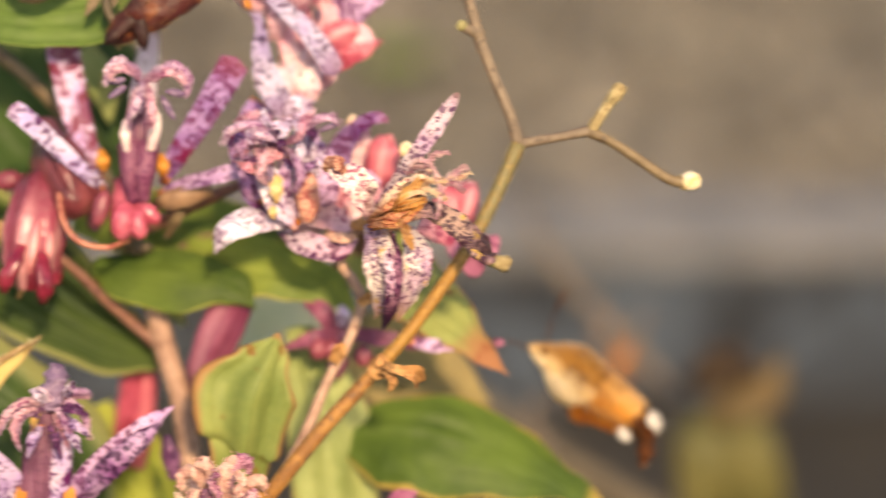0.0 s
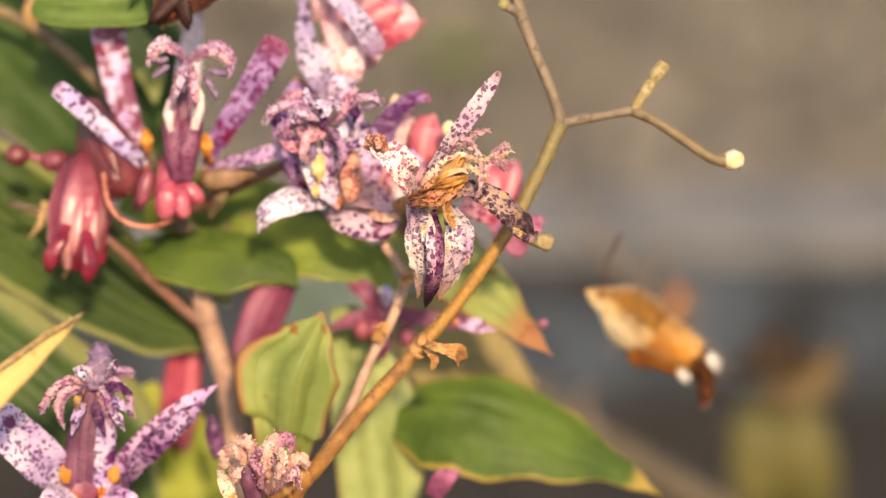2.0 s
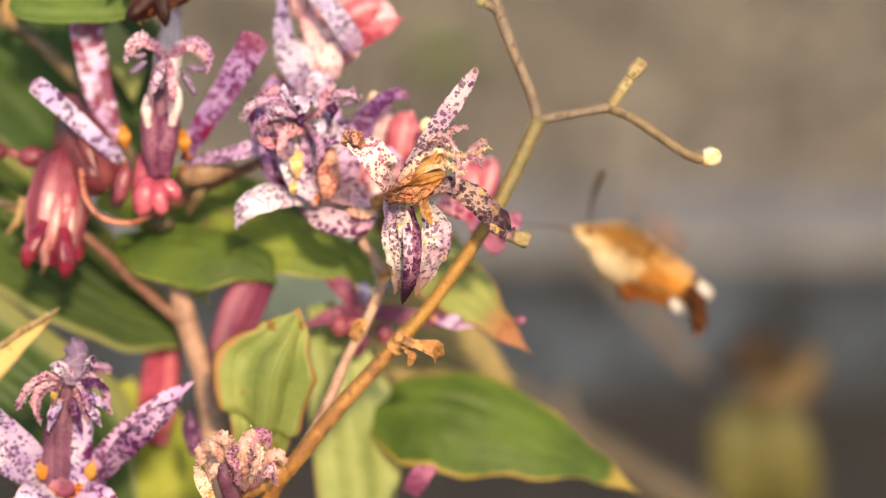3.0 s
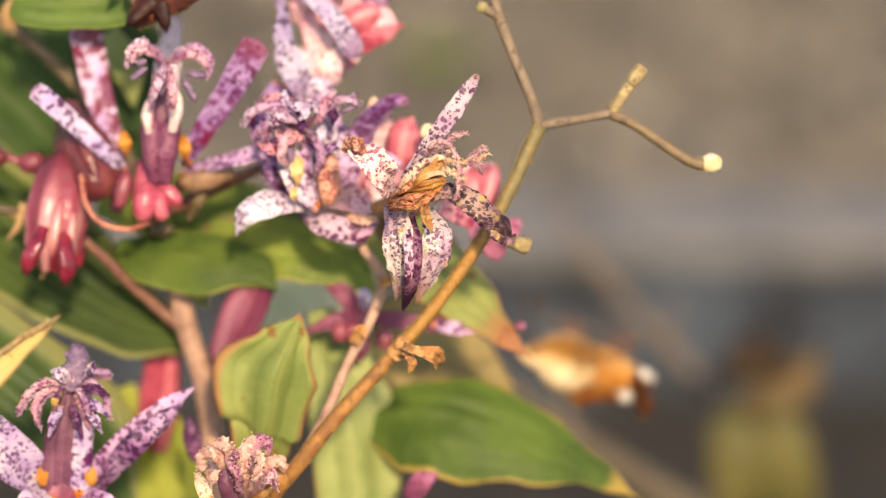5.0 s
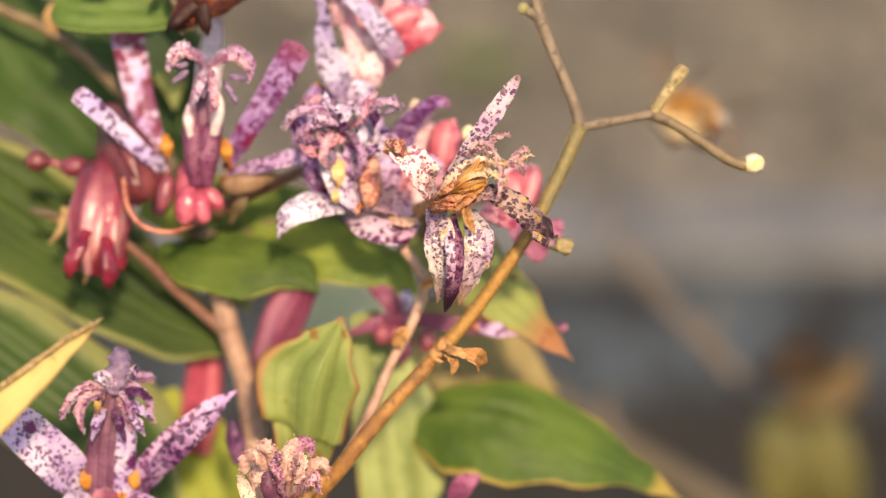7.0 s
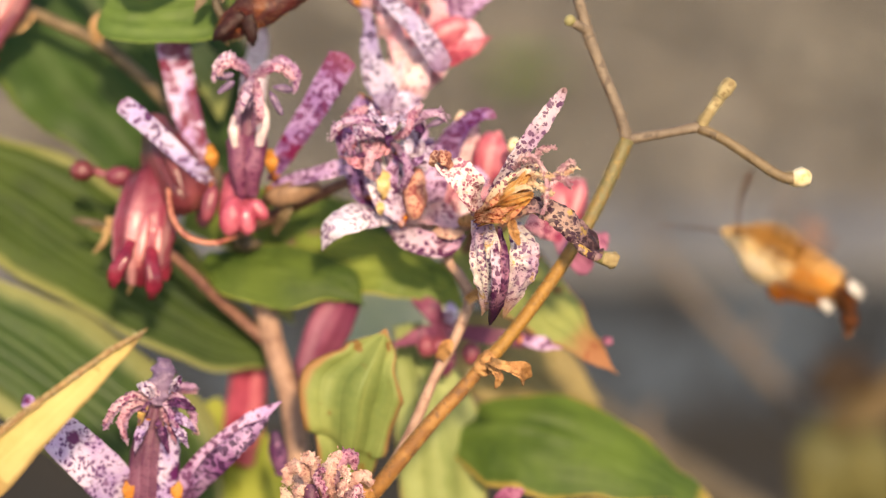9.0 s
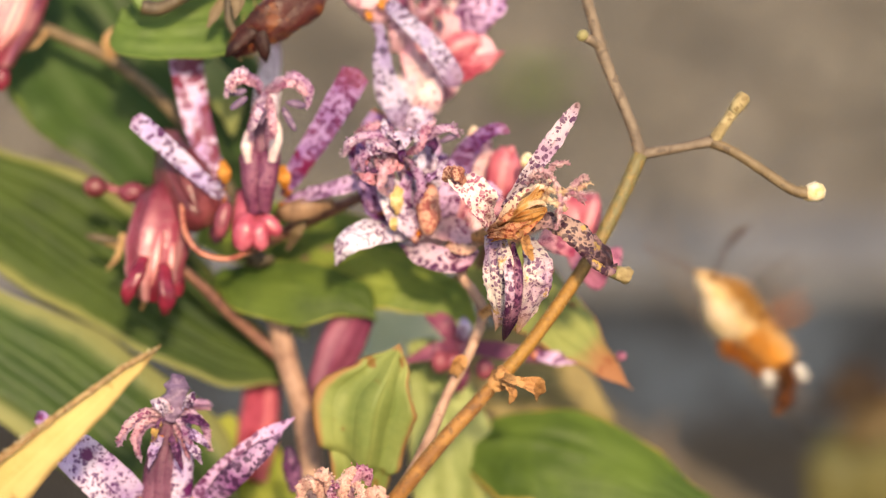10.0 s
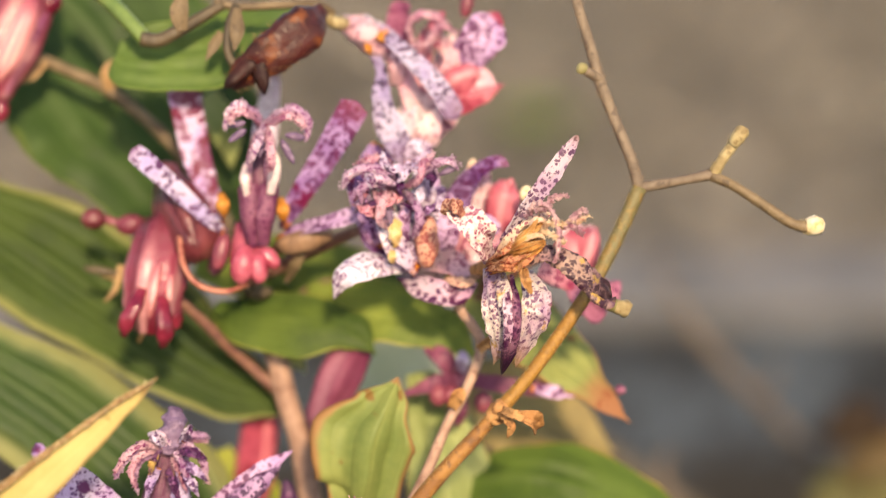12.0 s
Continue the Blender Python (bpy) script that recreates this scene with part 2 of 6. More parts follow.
def bell_material(name, top, middle, low, rib, ribs=7, rough=0.34):
    """A closed flower, dark at its base and paler towards the ribbed mouth."""
    t = Tree(name)
    u, v = t.uv()
    big, fine = t.noise(120, 4), t.noise(1100, 3)
    col = t.mix(t.band(t.math("MULTIPLY_ADD", big, 0.3, t.math("SUBTRACT", v, 0.15)), 0.05, 0.5), srgb(top), srgb(middle))
    col = t.mix(t.band(v, 0.72, 0.98), col, srgb(low))
    line = t.band(t.math("PINGPONG", t.math("MULTIPLY_ADD", big, 0.12, t.math("MULTIPLY", u, float(ribs))), 0.5), 0.06, 0.3, 1.0, 0.0)
    col = t.mix(t.math("MULTIPLY", t.math("MULTIPLY", line, t.band(v, 0.24, 0.6)), t.band(fine, 0.2, 0.6, 0.5, 0.85)), col, srgb(rib))
    t.bump(t.math("ADD", fine, t.math("MULTIPLY", line, 0.8)), 0.3, 0.0005)
    return t.done(col, t.band(fine, 0.3, 0.7, rough - 0.08, rough + 0.12), 0.22, col, 0.5)


BELL_TURN = bell_material("bud_rose_turning", "50202c", "8e3c52", "701a2e", "d49ca2", 5)
BELL_RIB = bell_material("bud_pale_rib", "8c3c54", "d88c94", "a03048", "f2c8c0", 3)
POUCH = skin_material("pouch_red", "a03c54", "cc7084", "b04c64", 190, 0.12, 0.25, gloss=0.9)
MAROON = skin_material("bud_maroon", "4c1a24", "6c343a", "3e161e", 120, 0.38, stripes=3, stripe="7c4448")
BERRY = skin_material("bud_dark_red", "642838", "8a4654", "7a3444", 160, 0.42)
CHERRY = skin_material("pouch_dark_red", "60122a", "8c2c40", "741f34", 190, 0.16, 0.15, gloss=0.8)
ROSE = skin_material("bud_mauve", "6c2c48", "94566c", "562240", 60, 0.58, 0.2, 3, "c490a0", gloss=0.3)
P_WINE = petal_material("petal_wine", "90506a", "703a54", "4e1838", 1000, 0.3, 0, 0, 0.3)
CRIMSON = skin_material("bud_crimson", "8c2c42", "b85468", "7c2438", 90, 0.5, 0.2, 3, "cc7480", gloss=0.35)
POD = skin_material("pod_brown", "2c1110", "481c1a", "6e3c1c", 110, 0.5, 0, 4, "521f1c", gloss=0.35, relief=0.5)
POD_TIP = skin_material("pod_tip_dark", "200e0c", "361614", "281210", 160, 0.55, gloss=0.3, relief=0.5)
STALK = skin_material("stalk_orange_brown", "744c22", "946a34", "5c4026", 380, 0.62, stripes=2, stripe="a08458", relief=0.4)


def turning_stalk(name, low, high):
    """A stem that is orange-brown below and olive above."""
    t = Tree(name)
    u, v = t.uv()
    big, fine = t.noise(260, 4), t.noise(1800, 3)
    f = t.band(t.math("MULTIPLY_ADD", big, 0.5, t.math("SUBTRACT", v, 0.25)), 0.42, 0.72)
    col = t.mix(f, srgb(low), srgb(high))
    col = t.mix(t.math("MULTIPLY", t.band(fine, 0.4, 0.7), 0.5), col, srgb("6a4c28"))
    col = t.mix(t.math("MULTIPLY", t.band(t.noise(700, 3), 0.5, 0.66), 0.3), col, srgb("a8803c"))
    t.bump(t.math("ADD", fine, big), 0.45, 0.0006)
    return t.done(col, 0.6)


STALK_TURN = turning_stalk("stalk_turning", "8a6428", "625f3e")
STALK_PALE = skin_material("stalk_pale_tan", "6c5442", "8c6e56", "5e4638", 200, 0.64, relief=0.35)
STALK_ASH = skin_material("stalk_pink_tan", "86685a", "a88a78", "745648", 200, 0.62, relief=0.35)
STALK_OLIVE = skin_material("stalk_olive", "6e6a44", "88825a", "746040", 260, 0.65, relief=0.3)
STALK_GREY = skin_material("stalk_grey_brown", "5c5044", "766858", "4c4036", 260, 0.7, relief=0.35)
STALK_TAN = skin_material("stalk_tan", "8c6e4c", "aa8c62", "765a3e", 200, 0.65, relief=0.3)
STALK_UMBER = skin_material("stalk_umber", "564834", "706048", "483a2a", 200, 0.65, relief=0.35)
STALK_RED = skin_material("stalk_reddish", "64423a", "84604f", "543430", 160, 0.6, relief=0.35)
HOOK = skin_material("stalk_rosy", "84483e", "ae7460", "743632", 200, 0.45, stripes=1, stripe="c48c74", relief=0.3)
STALK_GREEN = skin_material("stalk_green", "4c6430", "6c8044", None, 120, 0.5)
KNOT = skin_material("stalk_dark_joint", "3a3226", "564934", None, 160, 0.6)
RIM = skin_material("leaf_rim_brown", "92724e", "b89a6a", "765a40", 420, 0.75, 0.2, relief=0.7, speck="d8c8a4")
TIP = skin_material("bud_tip_cream", "d4c090", "f2ead2", "b8a068", 300, 0.5, 0.2)
TIP_TAN = skin_material("bud_tip_tan", "887854", "b0a27a", "766442", 300, 0.6, 0.1, relief=0.6)
DRY = skin_material("dry_husk", "a8784a", "cc9e6a", "7a5432", 260, 0.65, 0.2, relief=0.7)
STAMEN = skin_material("stamen_ochre", "b87c3c", "dcb068", "a4602c", 320, 0.5, 0.5, stripes=1, stripe="f4dcac")
STYLE = petal_material("style_pink_dotted", "e6c4d0", "cc96b0", "843468", 1700, 0.42, 0, 0, 0.4, "94406c", 0.0, soft=0.05)
STAMEN_RED = skin_material("stamen_russet", "bc7850", "e4b484", "9c4c3c", 420, 0.5, 0.45, stripes=1, stripe="ecc49c", speck="8c3438")
SHEATH = petal_material("sheath_plum", "946078", "743c5c", "581c48", 1100, 0.36, 0, 0, 0.25, soft=0.05)
PEACH = petal_material("petal_peach_base", "f0dcdc", "e4bcc8", "a85878", 950, 0.3, 0, 0, 0.4)
STYLE_DRY = skin_material("style_dry_cream", "d8b490", "f0dcc0", "a8746c", 420, 0.55, 0.35, relief=0.8)
STYLE_PALE = skin_material("style_faded_pink", "b88898", "e2c4c4", "90586c", 420, 0.55, 0.3, speck="7c4058", relief=0.8)
STYLE_PEACH = skin_material("style_peach", "e0b4aa", "f4dcd0", "cc9090", 420, 0.55, 0.35, speck="b0606c", relief=0.7)
STYLE_PURPLE = petal_material("style_lilac_dotted", "e2ccde", "c09abe", "783878", 1700, 0.42, 0, 0, 0.4, "843c74", 0.0, soft=0.05)
COLUMN = skin_material("column_plum", "58304a", "7c5068", None, 200, 0.45, 0.2, stripes=1, stripe="a07c90", speck="4c1840")
ANTHER = skin_material("anther_violet", "54405e", "766280", "8c7890", 300, 0.6)
GOLD = skin_material("nectary_gold", "d8bc7c", "ecdcb0", "e0c8a0", 420, 0.6, 0.35, speck="cc9c5c")
ORANGE = skin_material("nectary_orange", "b87428", "d49a48", "c08850", 500, 0.6, 0.3)
FILAMENT = skin_material("filament_white", "f0e4e2", "dcc4cc", None, 300, 0.5, 0.3, speck="8c4a70")

# ---- mesh makers ----


def smooth_path(pts, n):
    """n + 1 even samples of a Catmull-Rom curve through pts."""
    p = [np.array(q, float) for q in pts]
    p = [2 * p[0] - p[1]] + p + [2 * p[-1] - p[-2]]
    out = []
    m = len(p) - 3
    for i in range(n + 1):
        s = i / n * m
        k = min(int(s), m - 1)
        f = s - k
        a, b, c, d = p[k:k + 4]
        out.append(0.5 * (2 * b + (c - a) * f + (2 * a - 5 * b + 4 * c - d) * f * f + (3 * b - a - 3 * c + d) * f ** 3))
    return out


def along(values, s):
    k = s * (len(values) - 1)
    i = min(int(k), len(values) - 2)
    f = k - i
    f = f * f * (3 - 2 * f)
    a, b = np.array(values[i], float), np.array(values[i + 1], float)
    return a + (b - a) * f


def part(name, data, material, parent, label=""):
    """One mesh object under a thing or part. data: (vertices in world space, faces, uv per vertex)."""
    verts, faces, uvs = data
    origin = parent
    while origin.parent:
        origin = origin.parent
    base = origin.location
    mesh = bpy.data.meshes.new(name)
    mesh.from_pydata([tuple(Vector(v) - base) for v in verts], [], faces)
    layer = mesh.uv_layers.new(name="UVMap")
    idx = np.empty(len(mesh.loops), np.int32)
    mesh.loops.foreach_get("vertex_index", idx)
    layer.data.foreach_set("uv", np.array(uvs, np.float32)[idx].ravel())
    mesh.polygons.foreach_set("use_smooth", [True] * len(mesh.polygons))
    mesh.materials.append(material)
    mesh.update()
    ob = new(name, mesh)
    ob.parent = parent
    if label:
        tagged(ob, label)
    return ob


def joined(*datas):
    V, Fc, U = [], [], []
    for v, f, u in datas:
        o = len(V)
        V += v
        U += u
        Fc += [tuple(i + o for i in q) for q in f]
    return V, Fc, U


def tube(pts, radii, sides=10, n=None, lump=0.0, squash=1.0, seed=0.0, lobes=0, lobe=0.1, grain=700):
    """A closed tube along sheet points with radii in tenths of a millimetre."""
    n = n or max(8, 5 * (len(pts) - 1))
    path = smooth_path(pts, n)
    world_pts = [at(*q) for q in path]
    verts, faces, uvs = [], [], []
    ref = facing(0, 0, 1)
    for i, c in enumerate(world_pts):
        tan = (world_pts[min(i + 1, n)] - world_pts[max(i - 1, 0)]).normalized()
        a = tan.cross(ref)
        if a.length < 0.05:
            a = tan.cross(facing(0, 1, 0))
        a.normalize()
        b = tan.cross(a).normalized()
        r = float(along(radii, i / n)) * size(path[i][2])
        for k in range(sides):
            w = 2 * math.pi * k / sides
            off = a * math.cos(w) + b * (math.sin(w) * squash)
            rr = r * (1 + lump * noise.noise((c + off * r) * grain + Vector((seed, 0, 0))) + (lobe * math.cos(lobes * w + seed) if lobes else 0.0))
            verts.append(c + off * rr)
            uvs.append((k / sides, i / n))
    for i in range(n):
        for k in range(sides):
            k2 = (k + 1) % sides
            faces.append((i * sides + k, i * sides + k2, (i + 1) * sides + k2, (i + 1) * sides + k))
    for i, flip in ((0, 1), (n, 0)):
        o = len(verts)
        verts.append(world_pts[i])
        uvs.append((0.5, i / n))
        for k in range(sides):
            q = (i * sides + k, i * sides + (k + 1) % sides, o)
            faces.append(q[::-1] if flip else q)
    return verts, faces, uvs


def blade(pts, widths, face=(0, 0, 1), cup=0.0, wave=0.0, thick=3.0, nu=10, nv=26, twist=0.0, seed=0.0, ragged=0.0, rolled=0.0, crumple=0.0, pleat=0.0, folds=5, blunt=0.12):
    """A petal or leaf: a mid-line on the sheet, widths (or pairs for its two sides) in tenths of a millimetre, real thickness.
    cup lifts the edges towards face, rolled turns them over, wave ripples them, pleat folds them lengthwise; blunt: the rounded share at the tip."""
    path = smooth_path(pts, nv)
    mid = [at(*q) for q in path]
    top, low, uvs = [], [], []
    look_to = facing(*face)
    for i, c in enumerate(mid):
        s = i / nv
        tan = (mid[min(i + 1, nv)] - mid[max(i - 1, 0)]).normalized()
        side = tan.cross(look_to)
        side = side.normalized() if side.length > 0.05 else tan.cross(facing(0, 1, 0.3)).normalized()
        if twist:
            side = Matrix.Rotation(radians(twist) * (s - 0.3), 3, tan) @ side
        nor = side.cross(tan).normalized()
        w = along(widths, s)
        if s > 1 - blunt:
            w = w * math.sqrt(max(0.03, 1 - ((s - 1 + blunt) / blunt) ** 2 * 0.97))
        wl, wr = (w, w) if np.ndim(w) == 0 else (w[0], w[1])
        sc = size(path[i][2])
        for k in range(nu + 1):
            u = 2 * k / nu - 1
            half = float(wl if u < 0 else wr) * 0.5 * sc
            edge = 1 + ragged * noise.noise(Vector((s * 30 + seed, u * 2, 3.1)))
            x = u * half * edge
            lift = cup * u * u * half
            if rolled and abs(u) > 0.55:
                lift -= rolled * (abs(u) - 0.55) ** 1.5 * half * 2
            lift += wave * half * abs(u) * noise.noise(Vector((s * 5 + seed, u * 1.3, seed * 0.7)))
            lift += 0.25 * wave * half * noise.noise(Vector((s * 14 + seed, u * 4, 7.7)))
            if pleat:
                lift += pleat * half * 0.04 * math.cos(math.pi * folds * u + 0.6 * math.sin(3 * s + seed)) * (1 - abs(u) ** 5)
            if crumple:
                lift += crumple * half * (0.5 * noise.noise(Vector((s * 9 + seed, u * 3.2, seed))) + 0.28 * noise.noise(Vector((s * 23 + seed, u * 5, 1.3))) + 0.12 * math.cos(u * 8 + 2 * s + seed))
            p = c + side * x + nor * lift
            th = thick * sc * 0.5 * (1 - 0.6 * abs(u) ** 3)
            top.append(p + nor * th)
            low.append(p - nor * th)
            uvs.append(((u + 1) / 2, s))
    N = nu + 1
    o = len(top)
    faces = []
    for i in range(nv):
        for k in range(nu):
            q = (i * N + k, i * N + k + 1, (i + 1) * N + k + 1, (i + 1) * N + k)
            faces.append(q)
            faces.append(tuple(j + o for j in q[::-1]))
    rim = [k for k in range(N)] + [i * N + nu for i in range(1, nv + 1)] + [nv * N + k for k in range(nu - 1, -1, -1)] + [i * N for i in range(nv - 1, 0, -1)]
    for a, b in zip(rim, rim[1:] + rim[:1]):
        faces.append((a, a + o, b + o, b))
    return top + low, faces, uvs + uvs


def plant(name, base, label, category):
    ob = new(name)
    ob.location = base
    ob.empty_display_size = 0.02
    return tagged(ob, label, category)


def ground_at(x, y, d):
    p = at(x, y, d)
    return Vector((p.x, p.y, 0.0))


def down(x, y, d):
    """Sheet points from (x, y) down to the soil."""
    top = at(x, y, d)
    out = []
    for z in (top.z - 0.015, top.z - 0.06, top.z - 0.16, top.z * 0.4, -0.01):
        q = STAND.inverted() @ Vector((top.x + 0.01 * (top.z - z), top.y, z))
        dd = -q.z - REACH
        out.append((784 + q.x / size(dd * 1000), 441 - q.y / size(dd * 1000), dd * 1000))
    return out

# ---- ground, kerb ----


def ground_material(name, a, b, c, scale, rough=0.9, relief=0.8):
    t = Tree(name)
    big = t.noise(scale, 5, 0.6)
    mid = t.noise(scale * 4.5, 4, 0.6)
    grit = t.noise(scale * 60, 3)
    stones = t.cells(scale * 30)
    spots = t.noise(scale * 2.6, 2, 0.5, None, 0.6)
    col = t.mix(t.band(big, 0.42, 0.6), srgb(a), srgb(b))
    run = t.node("ShaderNodeMapping")
    run.inputs["Scale"].default_value = (1.0, 0.35, 1.0)
    t.link(t.coord.outputs["Object"], run.inputs["Vector"])
    stain = t.noise(scale * 1.7, 3, 0.5, run.outputs[0])
    col = t.mix(t.math("MULTIPLY", t.band(stain, 0.5, 0.62), 0.75), col, srgb(c))
    col = t.mix(t.math("MULTIPLY", t.band(stain, 0.46, 0.36), 0.7), col, srgb(b))
    col = t.mix(t.math("MULTIPLY", t.band(spots, 0.56, 0.66), 0.8), col, srgb(b))
    patch = t.noise(scale * 0.45, 3, 0.5)
    col = t.mix(t.math("MULTIPLY", t.band(patch, 0.45, 0.7), 0.5), col, srgb(c))
    col = t.mix(t.math("MULTIPLY", t.band(mid, 0.45, 0.7), 0.35), col, srgb(c))
    col = t.mix(t.math("MULTIPLY", t.band(stones, 0.1, 0.6), 0.3), col, srgb(a))
    t.bump(t.math("ADD", grit, t.math("MULTIPLY", stones, 0.6)), relief, 0.004)
    return t.done(col, rough)


GRAVEL = ground_material("gravel_warm_grey", "3c3830", "847b6c", "2e2d2b", 5.2)
# CONCRETE: shade on the kerb face is put into its dark bluish colour
CONCRETE = ground_material("kerb_stone_shaded", "171e27", "4a5868", "11151b", 11.0)
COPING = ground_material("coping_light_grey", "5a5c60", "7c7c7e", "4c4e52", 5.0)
SOIL = ground_material("soil_dark", "1c1b18", "332e26", "141311", 13.0)


def build_ground():
    """One sheet to the horizon: a bed of soil, then a step up to gravel."""
    rng = random.Random(4)
    step_y, step_h = 2.18, 0.13
    xs = [-600, -60, -12, -4] + [-2 + 0.1 * i for i in range(41)] + [4, 12, 60, 600]
    ys = [-600, -60, -8, -2] + [-0.5 + 0.1 * i for i in range(27)] + [step_y + 0.02, step_y + 0.024] + [2.3 + 0.12 * i for i in range(36)] + [8, 14, 40, 150, 900]
    verts, faces, uvs, mats = [], [], [], []
    for y in ys:
        for x in xs:
            h = step_h - 0.012 if y > step_y + 0.022 else 0.0
            near = abs(x) < 3 and -1 < y < 7
            z = h + (0.012 * noise.noise(Vector((x * 3, y * 3, 0))) + 0.006 * noise.noise(Vector((x * 11, y * 11, 2))) if near else 0.0)
            verts.append((x, y, z))
            uvs.append((x, y))
    n = len(xs)
    for j in range(len(ys) - 1):
        for i in range(n - 1):
            faces.append((j * n + i, j * n + i + 1, (j + 1) * n + i + 1, (j + 1) * n + i))
            mats.append(1 if ys[j] >= step_y + 0.02 else 0)
    mesh = bpy.data.meshes.new("ground")
    mesh.from_pydata(verts, [], faces)
    mesh.materials.append(SOIL)
    mesh.materials.append(GRAVEL)
    mesh.polygons.foreach_set("material_index", mats)
    mesh.polygons.foreach_set("use_smooth", [True] * len(faces))
    ob = tagged(new("ground", mesh), "dark garden soil stepping up to sunlit grey gravel", "ground", kind="structure")
    kerb = new("kerb")
    kerb.location = (0, step_y, 0)
    tagged(kerb, "low stone kerb between soil bed and gravel, shade coloured into its dark face", "kerb", kind="structure")
    x = -12.0
    while x < 12.0:
        length = rng.uniform(1.15, 1.25)
        bm = bmesh.new()
        bmesh.ops.create_cube(bm, size=1)
        for v in bm.verts:
            v.co = Vector((v.co.x * (length - 0.012), v.co.y * 0.1, v.co.z * (step_h + 0.06)))
        bmesh.ops.bevel(bm, geom=bm.edges[:], offset=0.012, segments=2, affect="EDGES")
        for v in bm.verts:
            v.co += Vector((0, 0.004, 0.004)) * noise.noise(v.co * 20 + Vector((x, 0, 0)))
        m = bpy.data.meshes.new("kerb_stone")
        bm.to_mesh(m)
        bm.free()
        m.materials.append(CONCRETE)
        st = new("kerb_stone", m)
        st.parent = kerb
        st.location = (x + length / 2, 0.0, step_h / 2 - 0.03)
        cap = bpy.data.meshes.new("coping")
        bm = bmesh.new()
        bmesh.ops.create_cube(bm, size=1)
        for v in bm.verts:
            v.co = Vector((v.co.x * (length - 0.008), v.co.y * 0.14, v.co.z * 0.03))
        bmesh.ops.bevel(bm, geom=bm.edges[:], offset=0.007, segments=2, affect="EDGES")
        bm.to_mesh(cap)
        bm.free()
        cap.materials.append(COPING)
        lid = new("coping", cap)
        lid.parent = kerb
        lid.location = (x + length / 2, 0.01, step_h + 0.012)
        x += length


build_ground()


def build_gravel():
    """Loose pebbles on the gravel: rounded, uneven, each of its own tone."""
    rng = random.Random(31)
    bm = bmesh.new()
    bmesh.ops.create_icosphere(bm, subdivisions=1, radius=1.0)
    base = [v.co.copy() for v in bm.verts]
    tris = [tuple(v.index for v in f.verts) for f in bm.faces]
    bm.free()
    verts, faces = [], []
    for _ in range(17000):
        y = 2.26 + 4.6 * rng.random() ** 1.3
        x = rng.uniform(-0.22, 0.3) * (1 + y) * 0.9 if rng.random() < 0.55 else rng.gauss(0.2, 1.6)
        r = rng.uniform(0.006, 0.013) * (1.35 if rng.random() < 0.1 else 1.0)
        turn = Matrix.Rotation(rng.uniform(0, 6.3), 3, "Z")
        shape = Vector((rng.uniform(0.9, 1.5), rng.uniform(0.7, 1.1), rng.uniform(0.5, 0.85)))
        o, k = len(verts), rng.uniform(0, 50)
        for q in base:
            g = q * (1 + 0.25 * noise.noise(q * 1.3 + Vector((k, 0, 0))))
            verts.append(tuple(turn @ Vector((g.x * shape.x, g.y * shape.y, g.z * shape.z)) * r + Vector((x, y, 0.118 + r * 0.35))))
        faces += [tuple(i + o for i in f) for f in tris]
    mesh = bpy.data.meshes.new("gravel")
    mesh.from_pydata(verts, [], faces)
    mesh.polygons.foreach_set("use_smooth", [True] * len(faces))
    t = Tree("pebble_grey")
    geo = t.node("ShaderNodeNewGeometry")
    tone = t.node("ShaderNodeValToRGB")
    ramp = tone.color_ramp
    ramp.interpolation = "LINEAR"
    ramp.elements[0].position, ramp.elements[0].color = 0.0, (*srgb("2c2b28")[:3], 1)
    ramp.elements[1].position, ramp.elements[1].color = 1.0, (*srgb("a8a294")[:3], 1)
    for at_, c in ((0.3, "45423c"), (0.72, "645e54"), (0.88, "827b6e")):
        ramp.elements.new(at_).color = (*srgb(c)[:3], 1)
    t.link(geo.outputs["Random Per Island"], tone.inputs[0])
    grain = t.noise(160, 4)
    col = t.mix(t.math("MULTIPLY", t.band(grain, 0.4, 0.7), 0.35), tone.outputs[0], srgb("4a463e"))
    t.bump(grain, 0.3, 0.002)
    mesh.materials.append(t.done(col, 0.75))
    tagged(new("gravel", mesh), "loose grey and tan pebbles lying on the gravel", "gravel", kind="stuff")


build_gravel()

# ---- the flowering shoot ----


def ball(x, y, d, rx, ry=None, tilt=0.0, sides=12, rings=9, lump=0.0):
    """An egg round a sheet point; ry along its tilted long axis."""
    ry = ry or rx
    a = radians(tilt)
    dx, dy = math.sin(a) * ry, -math.cos(a) * ry
    steps = [-math.cos(math.pi * i / rings) for i in range(rings + 1)]
    pts = [(x - dx * s * -1, y - dy * s * -1, d) for s in steps]
    verts, faces, uvs = [], [], []
    c = at(x, y, d)
    ax = (at(x + dx, y + dy, d) - c).normalized()
    e1 = facing(0, 0, 1)
    e2 = ax.cross(e1).normalized()
    e1 = e2.cross(ax).normalized()
    R1, R2 = ry * size(d), rx * size(d)
    for i, s in enumerate(steps):
        r = math.sqrt(max(0.0, 1 - s * s)) * R2 + 1e-6
        for k in range(sides):
            w = 2 * math.pi * k / sides
            o = (e1 * math.cos(w) + e2 * math.sin(w))
            f = 1 + lump * noise.noise((c + o * r + ax * s * R1) * 600)
            verts.append(c + ax * (s * R1) + o * r * f)
            uvs.append((k / sides, i / rings))
    for i in range(rings):
        for k in range(sides):
            k2 = (k + 1) % sides
            faces.append((i * sides + k, i * sides + k2, (i + 1) * sides + k2, (i + 1) * sides + k))
    return verts, faces, uvs


